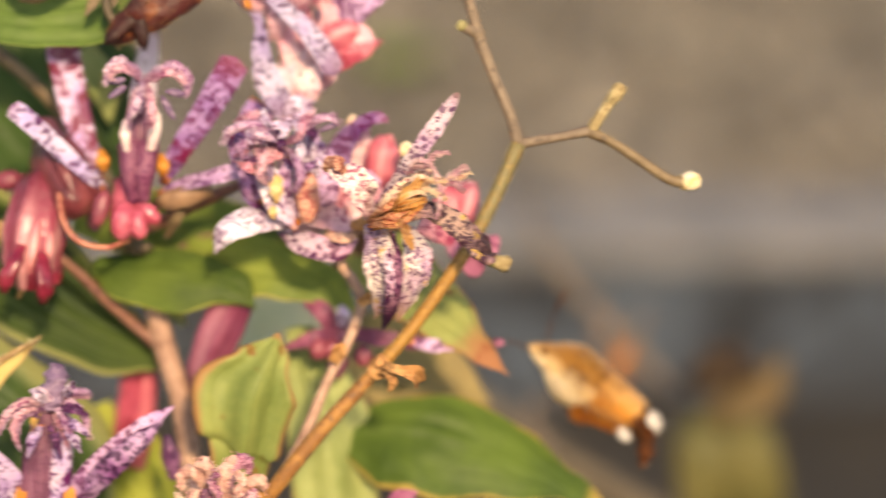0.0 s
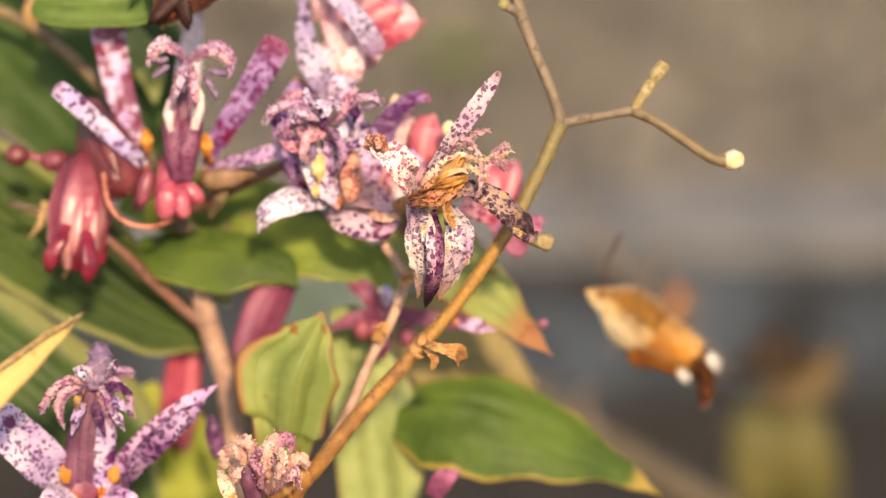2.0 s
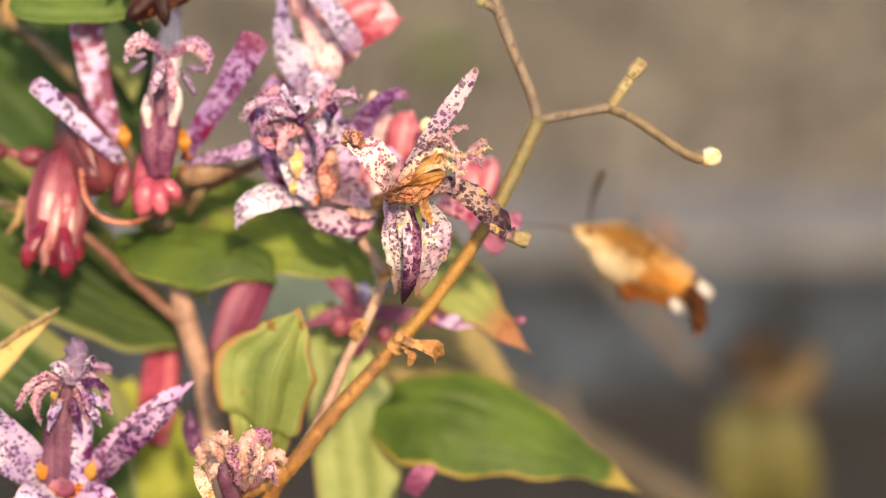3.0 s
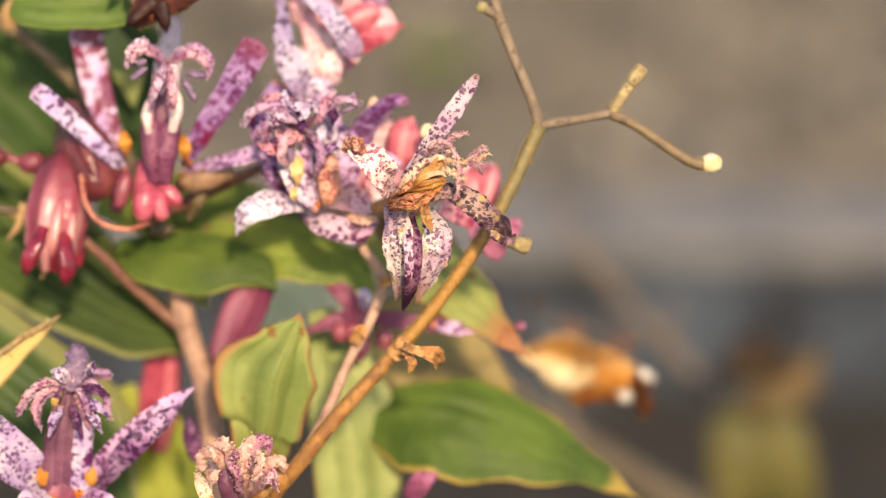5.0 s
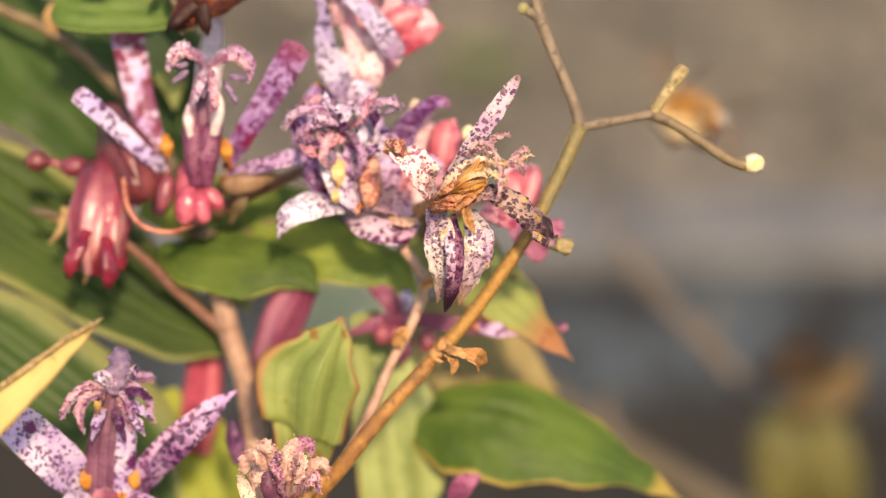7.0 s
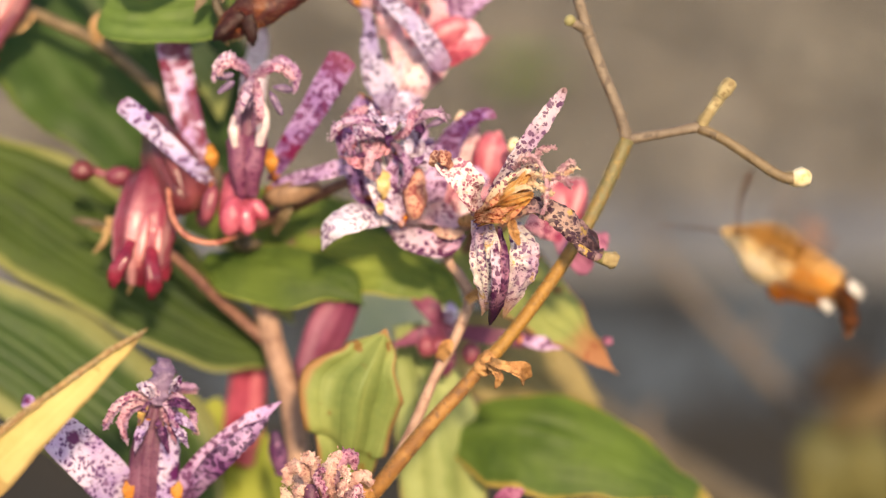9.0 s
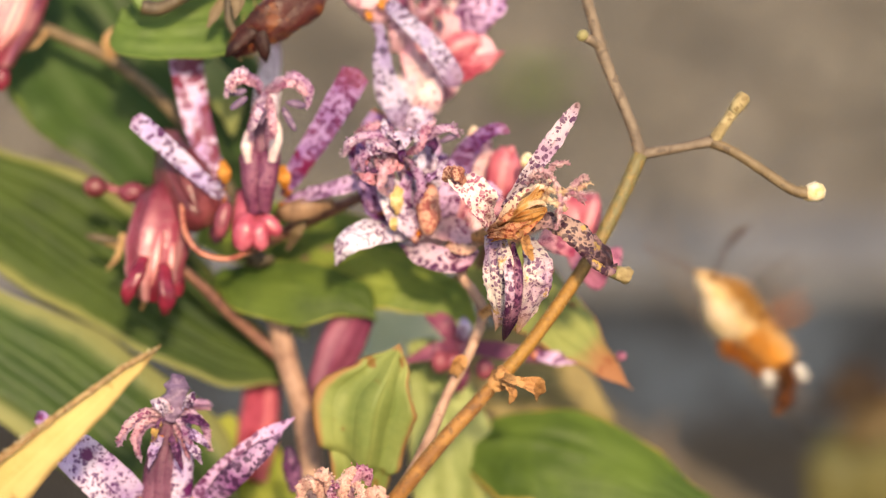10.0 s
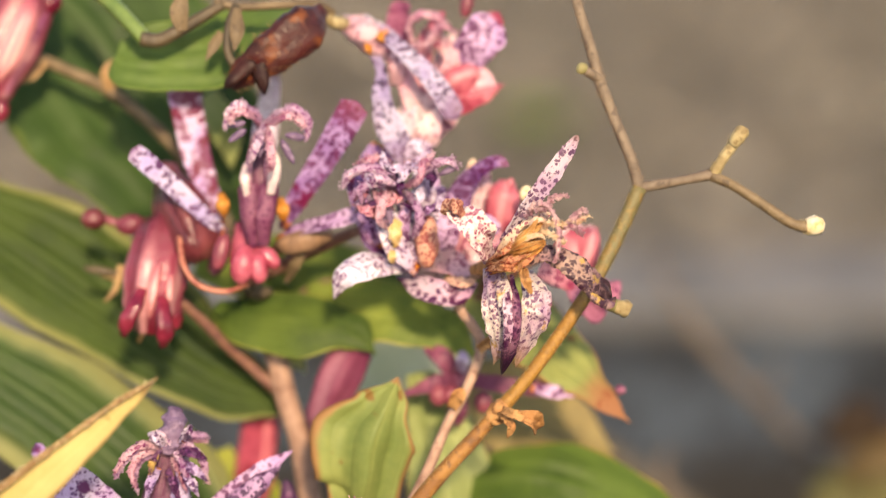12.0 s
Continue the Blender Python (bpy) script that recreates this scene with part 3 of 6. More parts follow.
shoot = plant("toad_lily", ground_at(560, 1000, 40), "flowering toad lily shoot with spotted purple flowers and broad green leaves", "flowering plant")

# stems
part("main_stem", tube([(480, 560, 42), (488, 620, 40), (505, 700, 40), (535, 800, 40), (560, 1000, 40)] + down(560, 1000, 40), [20, 20, 20, 20, 20, 20, 20, 24, 28, 30], 12), STALK_ASH, shoot, "thick tan stem")
part("side_stem", tube([(20, 90, 45), (60, 100, 45), (130, 130, 45), (200, 165, 45), (310, 262, 46), (400, 390, 48), (450, 500, 46), (482, 600, 42)], [10.2, 11, 11, 11.9, 11.9, 12.8, 13.6, 13.6]), STALK_UMBER, shoot, "brown side stem")
part("bract", blade([(195, 160, 44), (190, 130, 42), (198, 105, 42)], [18, 22, 4], cup=0.4), STALK_TAN, shoot, "dry tan bract")
part("side_stem", tube([(305, 520, 32), (350, 560, 34), (400, 610, 37), (445, 650, 40), (490, 690, 41)], [9, 9.2, 9.5, 10, 11]), STALK_RED, shoot, "reddish side stem")
part("side_stem", tube([(440, 500, 36), (500, 470, 32), (560, 440, 29), (640, 405, 26)], [10.4, 12, 12, 9.6]), STALK_RED, shoot)
part("side_stem", tube([(440, 500, 36), (455, 560, 40), (485, 640, 41)], [12, 15, 15]), KNOT, shoot)
part("side_stem", tube([(120, -60, 24), (180, -10, 20), (225, 35, 16), (258, 72, 14)], [15, 15, 14, 14]), STALK_GREEN, shoot, "green stem")
part("side_stem", tube([(250, 68, 14), (280, 72, 14), (310, 58, 14), (350, 35, 15), (395, 8, 16)], [14, 13, 12, 11, 10]), KNOT, shoot, "dark stem joint")
part("side_stem", tube([(380, 4, 16), (420, 12, 16), (480, 10, 17), (560, 8, 20), (590, 24, 22)], [8, 8, 8, 8, 8]), STALK_UMBER, shoot)
part("bract", blade([(322, 55, 13), (318, 20, 12), (330, -25, 12)], [20, 34, 8], cup=0.4), STALK_UMBER, shoot)
part("side_stem", tube([(578, 32, 21), (592, 40, 21), (610, 42, 23)], [8, 12, 12]), TIP_TAN, shoot)

# leaves: mid-line, half widths per side
LEAVES = (
    ("leaf", [(-60, -150, 70), (110, -10, 66), (230, 140, 64), (330, 270, 64), (450, 420, 66)], [(160, 200), (340, 370), (390, 480), (330, 380), (60, 60)], LEAF_SHADE, (0.2, 0.3, 1), 0.12, 0.5, 7, "broad deep green leaf"),
    ("leaf", [(204, 100, 23), (232, 106, 22), (300, 104, 22), (390, 92, 24), (480, 46, 32), (560, 0, 48)], [(60, 60), (120, 118), (136, 130), (150, 144), (110, 120), (16, 16)], LEAF_HEART, (0, 0.35, 1), 0.15, 0.5, 4, "heart-based light green leaf"),
    ("leaf", [(-230, 290, 52), (-60, 370, 54), (100, 470, 54), (260, 590, 52), (400, 674, 50), (485, 700, 49), (530, 708, 48)], [(80, 100), (150, 230), (246, 236), (260, 176), (150, 140), (74, 80), (14, 14)], LEAF_MID, (-0.1, 0.5, 1), -0.10, 1.2, 6, "broad green leaf with pale margin"),
    ("leaf", [(-230, 510, 46), (-60, 620, 44), (120, 750, 43), (280, 895, 43), (420, 1050, 46)], [(160, 140), (150, 240), (246, 240), (290, 220), (60, 60)], LEAF_BAND, (-0.1, 0.5, 1), -0.10, 1.2, 5, "green leaf with broad pale margin"),
    ("leaf", [(380, 545, 38), (440, 560, 34), (530, 570, 31), (620, 590, 30), (666, 628, 30)], [(40, 40), (110, 110), (130, 130), (90, 60), (6, 6)], LEAF_DEEP, (0, 0.5, 1), -0.2, 0.3, 3, "dark green pointed leaf"),
    ("leaf", [(350, 455, 54), (440, 472, 52), (560, 488, 50), (680, 520, 50), (765, 562, 52)], [(80, 80), (150, 120), (160, 130), (130, 100), (10, 10)], LEAF_OLIVE, (0, 0.5, 1), -0.15, 0.3, 4, "dark green leaf"),
    ("leaf", [(540, 520, 40), (640, 540, 36), (720, 560, 34), (790, 590, 34), (850, 638, 34)], [(60, 60), (120, 130), (120, 110), (90, 70), (6, 6)], LEAF_OLIVE, (0.1, 0.5, 1), -0.15, 0.3, 4, "olive green pointed leaf"),
    ("leaf", [(630, 1000, 20), (640, 905, 15), (650, 868, 13), (664, 785, 11), (690, 718, 11), (704, 668, 13)], [(60, 60), (116, 100), (188, 124), (232, 148), (126, 66), (16, 16)], LEAF_PALE, (0.2, 0.4, 1), -0.18, 3.6, 2, "pale green leaf with brown rim"),
    ("leaf", [(742, 660, 44), (764, 750, 40), (788, 880, 38), (812, 1060, 40)], [(60, 50), (150, 84), (220, 130), (160, 140)], LEAF_LIME, (0.2, 0.4, 1), -0.2, 2.4, 2, "pale green curved leaf"),
    ("leaf", [(790, 850, 44), (900, 840, 40), (1010, 855, 38), (1130, 905, 38), (1230, 955, 40), (1312, 1002, 42)], [(30, 60), (120, 230), (170, 250), (150, 150), (70, 52), (5, 5)], LEAF_TURN, (0, 0.6, 1), -0.12, 0.3, 4, "green leaf turning orange at its tip"),
    ("leaf", [(800, 440, 46), (920, 565, 36), (1000, 640, 30), (1060, 700, 28), (1117, 750, 28)], [(120, 100), (160, 160), (124, 110), (64, 48), (4, 4)], LEAF_RUST, (0.2, 0.5, 1), -0.1, 0.5, 4, "olive leaf with rusty pointed tip"),
    ("leaf", [(620, 560, 150), (690, 610, 146), (740, 680, 142), (780, 760, 140)], [(60, 60), (200, 200), (220, 220), (60, 60)], LEAF_BLUE, (0, 0.4, 1), 0.1, 0.4, 5, "grey-green leaf"),
    ("leaf", [(800, 690, 80), (900, 715, 76), (1000, 755, 74), (1090, 800, 74)], [(120, 120), (170, 190), (120, 160), (10, 10)], LEAF_TAN, (0, 0.5, 1), 0.1, 0.5, 5, "dry tan leaf"),
    ("leaf", [(500, 590, 50), (515, 620, 48), (540, 660, 48)], [(50, 50), (60, 60), (8, 8)], LEAF_LIME, (0, 0.3, 1), 0.1, 0.4, 3, "small yellow-green leaf"),
    ("leaf", [(360, 170, 52), (400, 230, 50), (410, 300, 52)], [(50, 60), (60, 60), (10, 10)], LEAF_LIME, (0, 0.3, 1), 0.1, 0.4, 3, "small yellow-green leaf"),
    ("leaf", [(380, 800, 60), (420, 900, 58), (500, 1050, 60)], [(60, 60), (170, 170), (200, 210)], LEAF_SUN, (0, 0.3, 1), -0.1, 0.6, 4, "pale green leaf"),
)
for k, (nm, pts, widths, mat, face, cup, pleat, folds, label) in enumerate(LEAVES):
    part(nm, blade(pts, widths, face, cup, 0.12 if mat in (LEAF_PALE, LEAF_LIME) else 0.18, 4, 36, 44, seed=k * 3.7, ragged=0.03, pleat=pleat, folds=folds), mat, shoot, label)


def petal(flower, pts, widths, mat, face=(0, 0, 1), cup=0.25, wave=0.25, twist=0.0, seed=0.0, label="", nv=26, rolled=0.0, ragged=0.06, name="petal", crumple=0.0, blunt=0.12):
    return part(name, blade(pts, widths, face, cup, wave, 3.5, 14 if crumple else 8, nv, twist, seed + pts[0][0] * 0.013, ragged, rolled, crumple, blunt=blunt), mat, flower, label)


def glands(pts, radii, seed, count=34):
    """Tiny stalked glands scattered over a style branch."""
    rng = random.Random(int(seed * 100) + 3)
    path = smooth_path(pts, 60)
    out = []
    for _ in range(count):
        s = rng.uniform(0.15, 1.0)
        q = path[int(s * 60)]
        rad = float(along(radii, s))
        a = rng.uniform(0, 2 * math.pi)
        nx, ny, nz = math.cos(a), math.sin(a), rng.uniform(-1, 0.3)
        k = rad * 0.8
        L = rad * 0.8 + rng.uniform(2, 5)
        out.append(tube([(q[0] + nx * k, q[1] + ny * k, q[2] + nz * k * 0.1), (q[0] + nx * L, q[1] + ny * L, q[2] + nz * L * 0.1)], [0.7, 1.4], 4, 1))
    return out


def bead_tube(pts, radii, seed=0.0, n=40):
    """A curled style branch: a narrow frilled ribbon set with glands."""
    face = (0.7 * math.sin(seed * 3 + 1), 0.5, 1)
    ribbon = blade(pts, [q * 1.7 for q in radii], face, -0.35, 1.2, 4, 8, n, 50 * math.sin(seed * 2.3), seed, 0.8, crumple=0.6)
    return joined(ribbon, *glands(pts, [q * 0.7 for q in radii], seed))


# --- upright open flower
f3 = part("flower", tube([(446, 400, 25), (444, 436, 22), (440, 466, 20), (438, 492, 20)], [26, 30, 30, 14], 30, 20, 0.04, lobes=3, lobe=0.16, seed=0.4), POUCH, shoot, "open lilac flower with dark purple dots")
for x, y, r, ry, tl in ((430, 468, 24, 36, 10), (456, 474, 19, 29, -10), (477, 456, 15, 24, -42), (391, 446, 15, 34, 15)):
    part("pouch", ball(x, y, 17, r, ry, tl, 14, 10, 0.12), POUCH if 400 < x < 480 else BERRY, f3, "shiny red nectar pouch")
petal(f3, [(400, 413, 24), (366, 385, 20), (309, 332, 17), (262, 290, 14), (232, 266, 13)], [14, 26, 33, 36, 34], P_ICE, (-0.5, 0.5, 1), 0.3, blunt=0.05)
petal(f3, [(392, 400, 28), (375, 350, 29), (348, 278, 30), (328, 176, 30), (318, 120, 28)], [16, 34, 52, 60, 56], P_SPLASH, (0.2, 0.2, 1), 0.12, blunt=0.03)
petal(f3, [(500, 405, 26), (528, 350, 23), (566, 292, 20), (602, 232, 17), (632, 180, 16)], [18, 38, 46, 52, 54], P_VIOLET, (0.3, 0.3, 1), 0.2, blunt=0.04)
petal(f3, [(490, 425, 24), (530, 410, 20), (566, 399, 17), (610, 388, 15), (652, 380, 15)], [14, 30, 34, 36, 28], P_LILAC, (0, 0.7, 1), 0.25)
petal(f3, [(458, 340, 36), (470, 230, 38), (484, 128, 38)], [36, 44, 30], P_WHITE, (0, 0, 1), 0.2)
for x, y in ((394, 365), (500, 374)):
    part("nectary", blade([(x - 3, y - 24, 20), (x, y - 2, 18), (x + 2, y + 20, 20)], [12, 26, 14], (0, 0.3, 1), -0.2, 0.3, 2, 6, 10, ragged=0.4), ORANGE, f3, "orange nectar patch")
petal(f3, [(447, 438, 17), (440, 382, 14), (438, 322, 14)], [26, 40, 44], SHEATH, (-0.2, 0.1, 1), -0.7, 0.15, name="sheath", label="plum filament sheath")
petal(f3, [(470, 435, 16), (474, 382, 13), (482, 318, 14)], [24, 36, 38], SHEATH, (0.4, 0.1, 1), -0.7, 0.15, name="sheath", label="plum filament sheath")
part("column", tube([(458, 400, 20), (460, 330, 17), (463, 270, 16), (464, 222, 14)], [20, 19, 15, 10], 10, seed=2), COLUMN, f3, "plum column")
petal(f3, [(480, 345, 13), (486, 312, 11), (488, 284, 11), (482, 258, 13)], [16, 24, 20, 6], FILAMENT, (0.3, 0.1, 1), -0.5, 0.1, name="filament", label="white filament")
petal(f3, [(436, 348, 14), (431, 318, 12), (434, 288, 13)], [12, 18, 8], FILAMENT, (-0.3, 0.1, 1), -0.4, 0.1, name="filament", label="white filament")
petal(f3, [(440, 345, 15), (438, 310, 13), (444, 270, 13), (456, 230, 13)], [10, 13, 13, 8], STYLE, (-0.3, 0.1, 1), -0.5, 0.3, name="filament", label="pink dotted filament", ragged=0.3)
petal(f3, [(472, 330, 15), (474, 290, 12), (480, 255, 11), (474, 222, 12)], [12, 15, 15, 8], STYLE, (0.3, 0.1, 1), -0.5, 0.3, name="filament", ragged=0.3)
STIG = (
    [(463, 215, 13), (446, 193, 10), (424, 184, 8), (405, 202, 8), (400, 232, 9)],
    [(463, 225, 13), (440, 200, 6), (418, 200, 5), (406, 222, 6)],
    [(466, 215, 13), (492, 200, 10), (520, 192, 8), (545, 214, 8), (540, 252, 9)],
    [(466, 225, 13), (495, 208, 6), (522, 206, 5), (540, 228, 6)],
    [(466, 220, 11), (458, 245, 5), (448, 270, 4), (436, 290, 6)],
    [(467, 220, 11), (476, 250, 5), (480, 285, 4), (474, 305, 6)],
)
for k, pts in enumerate(STIG):
    part("style_branch", bead_tube(pts, [7, 9, 10, 9, 6], k * 2.0), STYLE if k % 2 else STYLE_PURPLE, f3, "pink curling style branch")
for x, y, tl, ry in ((418, 220, 80, 17), (420, 240, 55, 19), (522, 242, -80, 19), (509, 268, -28, 25), (462, 262, 10, 18)):
    part("anther", ball(x, y, 8, 7, ry, tl, lump=0.3), ANTHER, f3, "violet anther")

tan_bud = part("bud", tube([(492, 438, 24), (512, 432, 21), (545, 424, 20), (585, 416, 22)], [10, 19, 20, 9], 16, 16, 0.08, lobes=3, lobe=0.1), STALK_PALE, shoot, "tan dry flower bud")
part("bract", blade([(505, 500, 28), (522, 470, 24), (540, 446, 23)], [10, 20, 8], (0.2, 0.2, 1), 0.5, 0.4), STALK_UMBER, shoot, "narrow dry bract")
part("joint", ball(464, 520, 32, 11, 20, 75, lump=0.5), KNOT, shoot, "dark brown stem joint")

# --- hanging closed flower and small buds
bell = part("flower", tube([(306, 372, 31), (288, 425, 27), (276, 485, 25), (268, 540, 25), (262, 586, 26)], [24, 47, 53, 48, 24], 42, 34, 0.05, lobes=6, lobe=0.07, seed=0.6), BELL_TURN, shoot, "hanging closed rose-red flower with pale ribs")
for pts, rad in (([(252, 515, 20), (238, 545, 18), (225, 570, 18), (219, 592, 20)], [10, 13, 14, 8]), ([(286, 530, 19), (288, 560, 17), (290, 588, 17), (288, 612, 19)], [11, 14, 16, 8]), ([(306, 530, 26), (310, 560, 26), (312, 582, 26)], [11, 14, 7])):
    part("pouch", tube(pts, rad, 18, 16, 0.18, lobes=3, lobe=0.12, seed=pts[0][0]), CHERRY, bell, "dark red nectar pouch")
for pts, wd in (([(288, 440, 22), (278, 480, 19), (270, 525, 18), (264, 566, 20)], [5, 14, 17, 7]), ([(306, 450, 23), (302, 490, 20), (299, 525, 19), (296, 556, 20)], [4, 10, 12, 5])):
    part("petal", blade(pts, wd, (0.1, 0.1, 1), -0.9, 0.15, 3, 8, 24), BELL_RIB, bell, "pale raised petal rib")
part("tip", tube([(258, 570, 28), (252, 590, 29), (246, 606, 30)], [5, 4, 2]), DRY, bell)
dk = part("flower", tube([(292, 300, 34), (318, 370, 28), (345, 430, 24), (360, 460, 24)], [22, 46, 46, 20], 24, 22, 0.05, lobes=4, lobe=0.1), MAROON, shoot, "dark maroon closed flower")
petal(dk, [(300, 330, 22), (330, 390, 19), (350, 440, 19)], [14, 26, 10], MAROON, (0, 0, 1), -0.6)
part("flower_stalk", tube([(318, 420, 20), (325, 470, 17), (352, 505, 16), (400, 516, 16), (440, 502, 20)], [5, 5.2, 5.2, 5, 5]), HOOK, dk, "hooked orange-pink stalk")
for x, y, r, ry, tl, m in ((165, 388, 19, 22, 90, MAROON), (230, 398, 19, 25, 80, BERRY), (386, 458, 17, 32, 15, ROSE)):
    b = part("bud", ball(x, y, 30, r, ry, tl), m, shoot, "small dark red bud")
part("flower_stalk", tube([(185, 388, 31), (210, 395, 31), (250, 395, 32), (300, 400, 34), (400, 430, 44)], [8, 7, 8, 8, 8]), BERRY, shoot)
part("bract", ball(180, 480, 34, 8, 34, 100), KNOT, shoot, "dark pointed bract")
part("bract", tube([(215, 470, 33), (205, 510, 33), (185, 535, 33)], [7, 6, 2]), STALK_TAN, shoot)
part("flower_stalk", tube([(180, 485, 35), (240, 500, 36), (310, 520, 37)], [6, 7, 8]), STALK_TAN, shoot)

# --- hanging flower at the outer stem
side = part("flower", tube([(78, -70, 40), (48, -5, 37), (16, 75, 36), (-14, 150, 37), (-30, 185, 38)], [30, 52, 56, 40, 22], 36, 28, 0.05, lobes=6, lobe=0.06), BELL_TURN, shoot, "hanging rose-red flower with pale ribs")
petal(side, [(72, -20, 33), (48, 30, 30), (20, 95, 30), (-6, 150, 32)], [24, 40, 44, 16], BELL_RIB, (0.3, 0, 1), -0.5, label="pale pink outer petal")
petal(side, [(92, 0, 36), (66, 50, 33), (40, 105, 33), (10, 170, 35)], [14, 24, 26, 10], P_MAGENTA, (0.6, 0, 1), -0.6)
part("pouch", ball(88, 4, 36, 20, 26, 30, lump=0.15), CHERRY, side)
part("pouch", ball(0, 195, 36, 16, 24, 10, lump=0.15), CHERRY, side)
part("bract", blade([(75, 105, 44), (50, 125, 42), (20, 145, 42)], [30, 40, 20], cup=0.3), STALK_TAN, shoot)

# --- brown seed pod
pod = part("seed_pod", tube([(410, 148, 14), (440, 122, 12), (482, 92, 11), (532, 54, 13), (568, 20, 17)], [14, 26, 37, 40, 14], 36, 36, 0.1, lobes=3, lobe=0.13, seed=0.8), POD, shoot, "hairy dark brown seed pod")
for pts in ([(446, 112, 10), (426, 130, 9), (408, 146, 9), (398, 156, 10)], [(462, 116, 10), (464, 136, 9), (467, 152, 9), (469, 166, 10)]):
    part("pod_lobe", tube(pts, [17, 14, 10, 3], 16, 14, 0.25, lobes=3, lobe=0.1), POD_TIP, pod, "dark pointed pod lobe")
part("pod_stalk", tube([(418, 10, 15), (404, 50, 13), (404, 95, 12), (420, 122, 12)], [8, 8, 8, 9]), KNOT, pod, "curved brown stalk")
part("bract", blade([(420, 15, 12), (420, 55, 10), (414, 92, 10)], [14, 26, 6], cup=0.5), STALK_UMBER, shoot)
part("bract", blade([(392, 58, 14), (380, 80, 13), (364, 108, 13)], [14, 20, 4], cup=0.5), STALK_UMBER, shoot)


def pod_hairs():
    rng = random.Random(8)
    datas = []
    for _ in range(420):
        s = rng.random()
        q = smooth_path([(412, 150, 14), (440, 122, 12), (480, 92, 11), (530, 55, 13), (572, 22, 17)], 40)[int(s * 40)]
        r = float(along([14, 30, 40, 40, 8], s)) * 0.95
        a = rng.uniform(0, 2 * math.pi)
        nx, ny, nz = 0.6 * math.cos(a), 0.8 * math.cos(a), math.sin(a)
        p0 = (q[0] + nx * r, q[1] + ny * r, q[2] - abs(nz) * r * 0.1)
        L = rng.uniform(4, 10)
        p1 = (p0[0] + nx * L + rng.uniform(-3, 3), p0[1] + ny * L, p0[2] - abs(nz) * L * 0.1)
        datas.append(tube([p0, p1], [0.45, 0.2], 3, 1))
    tagged(part("hairs", joined(*datas), STALK_TAN, pod, "short pale hairs"), kind="stuff")


pod_hairs()

# --- upper flower seen from its side
f4 = part("flower", tube([(606, 38, 26), (630, 50, 25), (662, 74, 25), (690, 100, 28)], [12, 24, 26, 10], 16, 16, 0.1), P_PINK, shoot, "lilac flower tipped over with grey dotted petals")
petal(f4, [(672, 50, 23), (700, 78, 21), (735, 112, 19), (772, 152, 18), (808, 212, 18)], [26, 30, 34, 40, 44], P_GREY, (0.2, 0.3, 1), 0.2, 0.1, blunt=0.07)
petal(f4, [(652, 74, 26), (674, 122, 24), (676, 172, 22), (690, 225, 21), (730, 296, 19)], [20, 18, 34, 50, 46], P_GREY, (-0.2, 0, 1), 0.2, 0.12)
petal(f4, [(735, 265, 34), (760, 195, 34), (790, 120, 36), (802, 60, 38)], [40, 58, 52, 24], P_PINK, (0.4, 0.1, 1), 0.3, 0.3, crumple=0.5)
petal(f4, [(756, 250, 32), (782, 205, 30), (800, 168, 31), (812, 140, 33)], [30, 54, 46, 20], P_PINK, (0.3, 0.1, 1), 0.3, 0.4, crumple=0.5)
petal(f4, [(722, 240, 33), (732, 170, 33), (748, 100, 34), (752, 50, 36)], [30, 44, 36, 14], P_ROSY, (0, 0.1, 1), 0.35, 0.4, crumple=0.5)
petal(f4, [(745, 225, 29), (752, 185, 27), (770, 150, 28)], [12, 20, 10], P_PINK, (0.3, 0.2, 1), 0.4, 0.3, crumple=0.5)
petal(f4, [(800, 140, 35), (826, 105, 32), (852, 70, 30), (882, 22, 29)], [34, 62, 70, 34], P_ROSY, (0.2, 0.2, 1), 0.35, 0.3, crumple=0.5)
petal(f4, [(812, 120, 31), (836, 88, 28), (862, 58, 27), (880, 40, 28)], [20, 68, 78, 40], P_LILAC, (0.2, 0.2, 1), 0.45, 0.3)
petal(f4, [(770, 175, 32), (815, 150, 28), (850, 140, 27), (878, 150, 27)], [56, 50, 40, 8], P_PINK, (0, 0.2, 1), 0.3, crumple=0.5)
part("pouch", tube([(778, 172, 31), (802, 146, 27), (828, 134, 27), (850, 138, 29)], [14, 25, 23, 7], 20, 18, 0.1, lobes=3, lobe=0.1), CORAL, f4, "coral red pouch")
petal(f4, [(772, 196, 31), (814, 174, 26), (856, 162, 26), (892, 150, 29)], [40, 56, 40, 6], CORAL, (0.1, 0.2, 1), -0.5, 0.4, label="coral red outer petal", crumple=0.4)
petal(f4, [(680, 260, 28), (665, 300, 26), (690, 330, 26)], [50, 60, 30], P_VIOLET, (0, 0, 1), 0.2)
petal(f4, [(700, 110, 36), (705, 60, 34), (712, 20, 32), (725, 8, 30)], [34, 50, 46, 14], P_MAGENTA, (0, 0, 1), 0.35)
for k, pts in enumerate(([(735, 100, 32), (725, 50, 28), (745, 25, 26), (775, 30, 26), (790, 50, 27)], [(750, 110, 32), (765, 70, 27), (785, 45, 25), (810, 60, 26)], [(720, 120, 30), (735, 85, 27), (760, 75, 26)])):
    part("style_branch", bead_tube(pts, [9, 9, 9, 7], k * 2.3), STYLE, f4)
petal(f4, [(690, 60, 30), (712, 120, 28), (735, 190, 27), (752, 262, 27)], [22, 32, 36, 22], P_PINK, (-0.2, 0.2, 1), 0.2, 0.5, crumple=0.7)
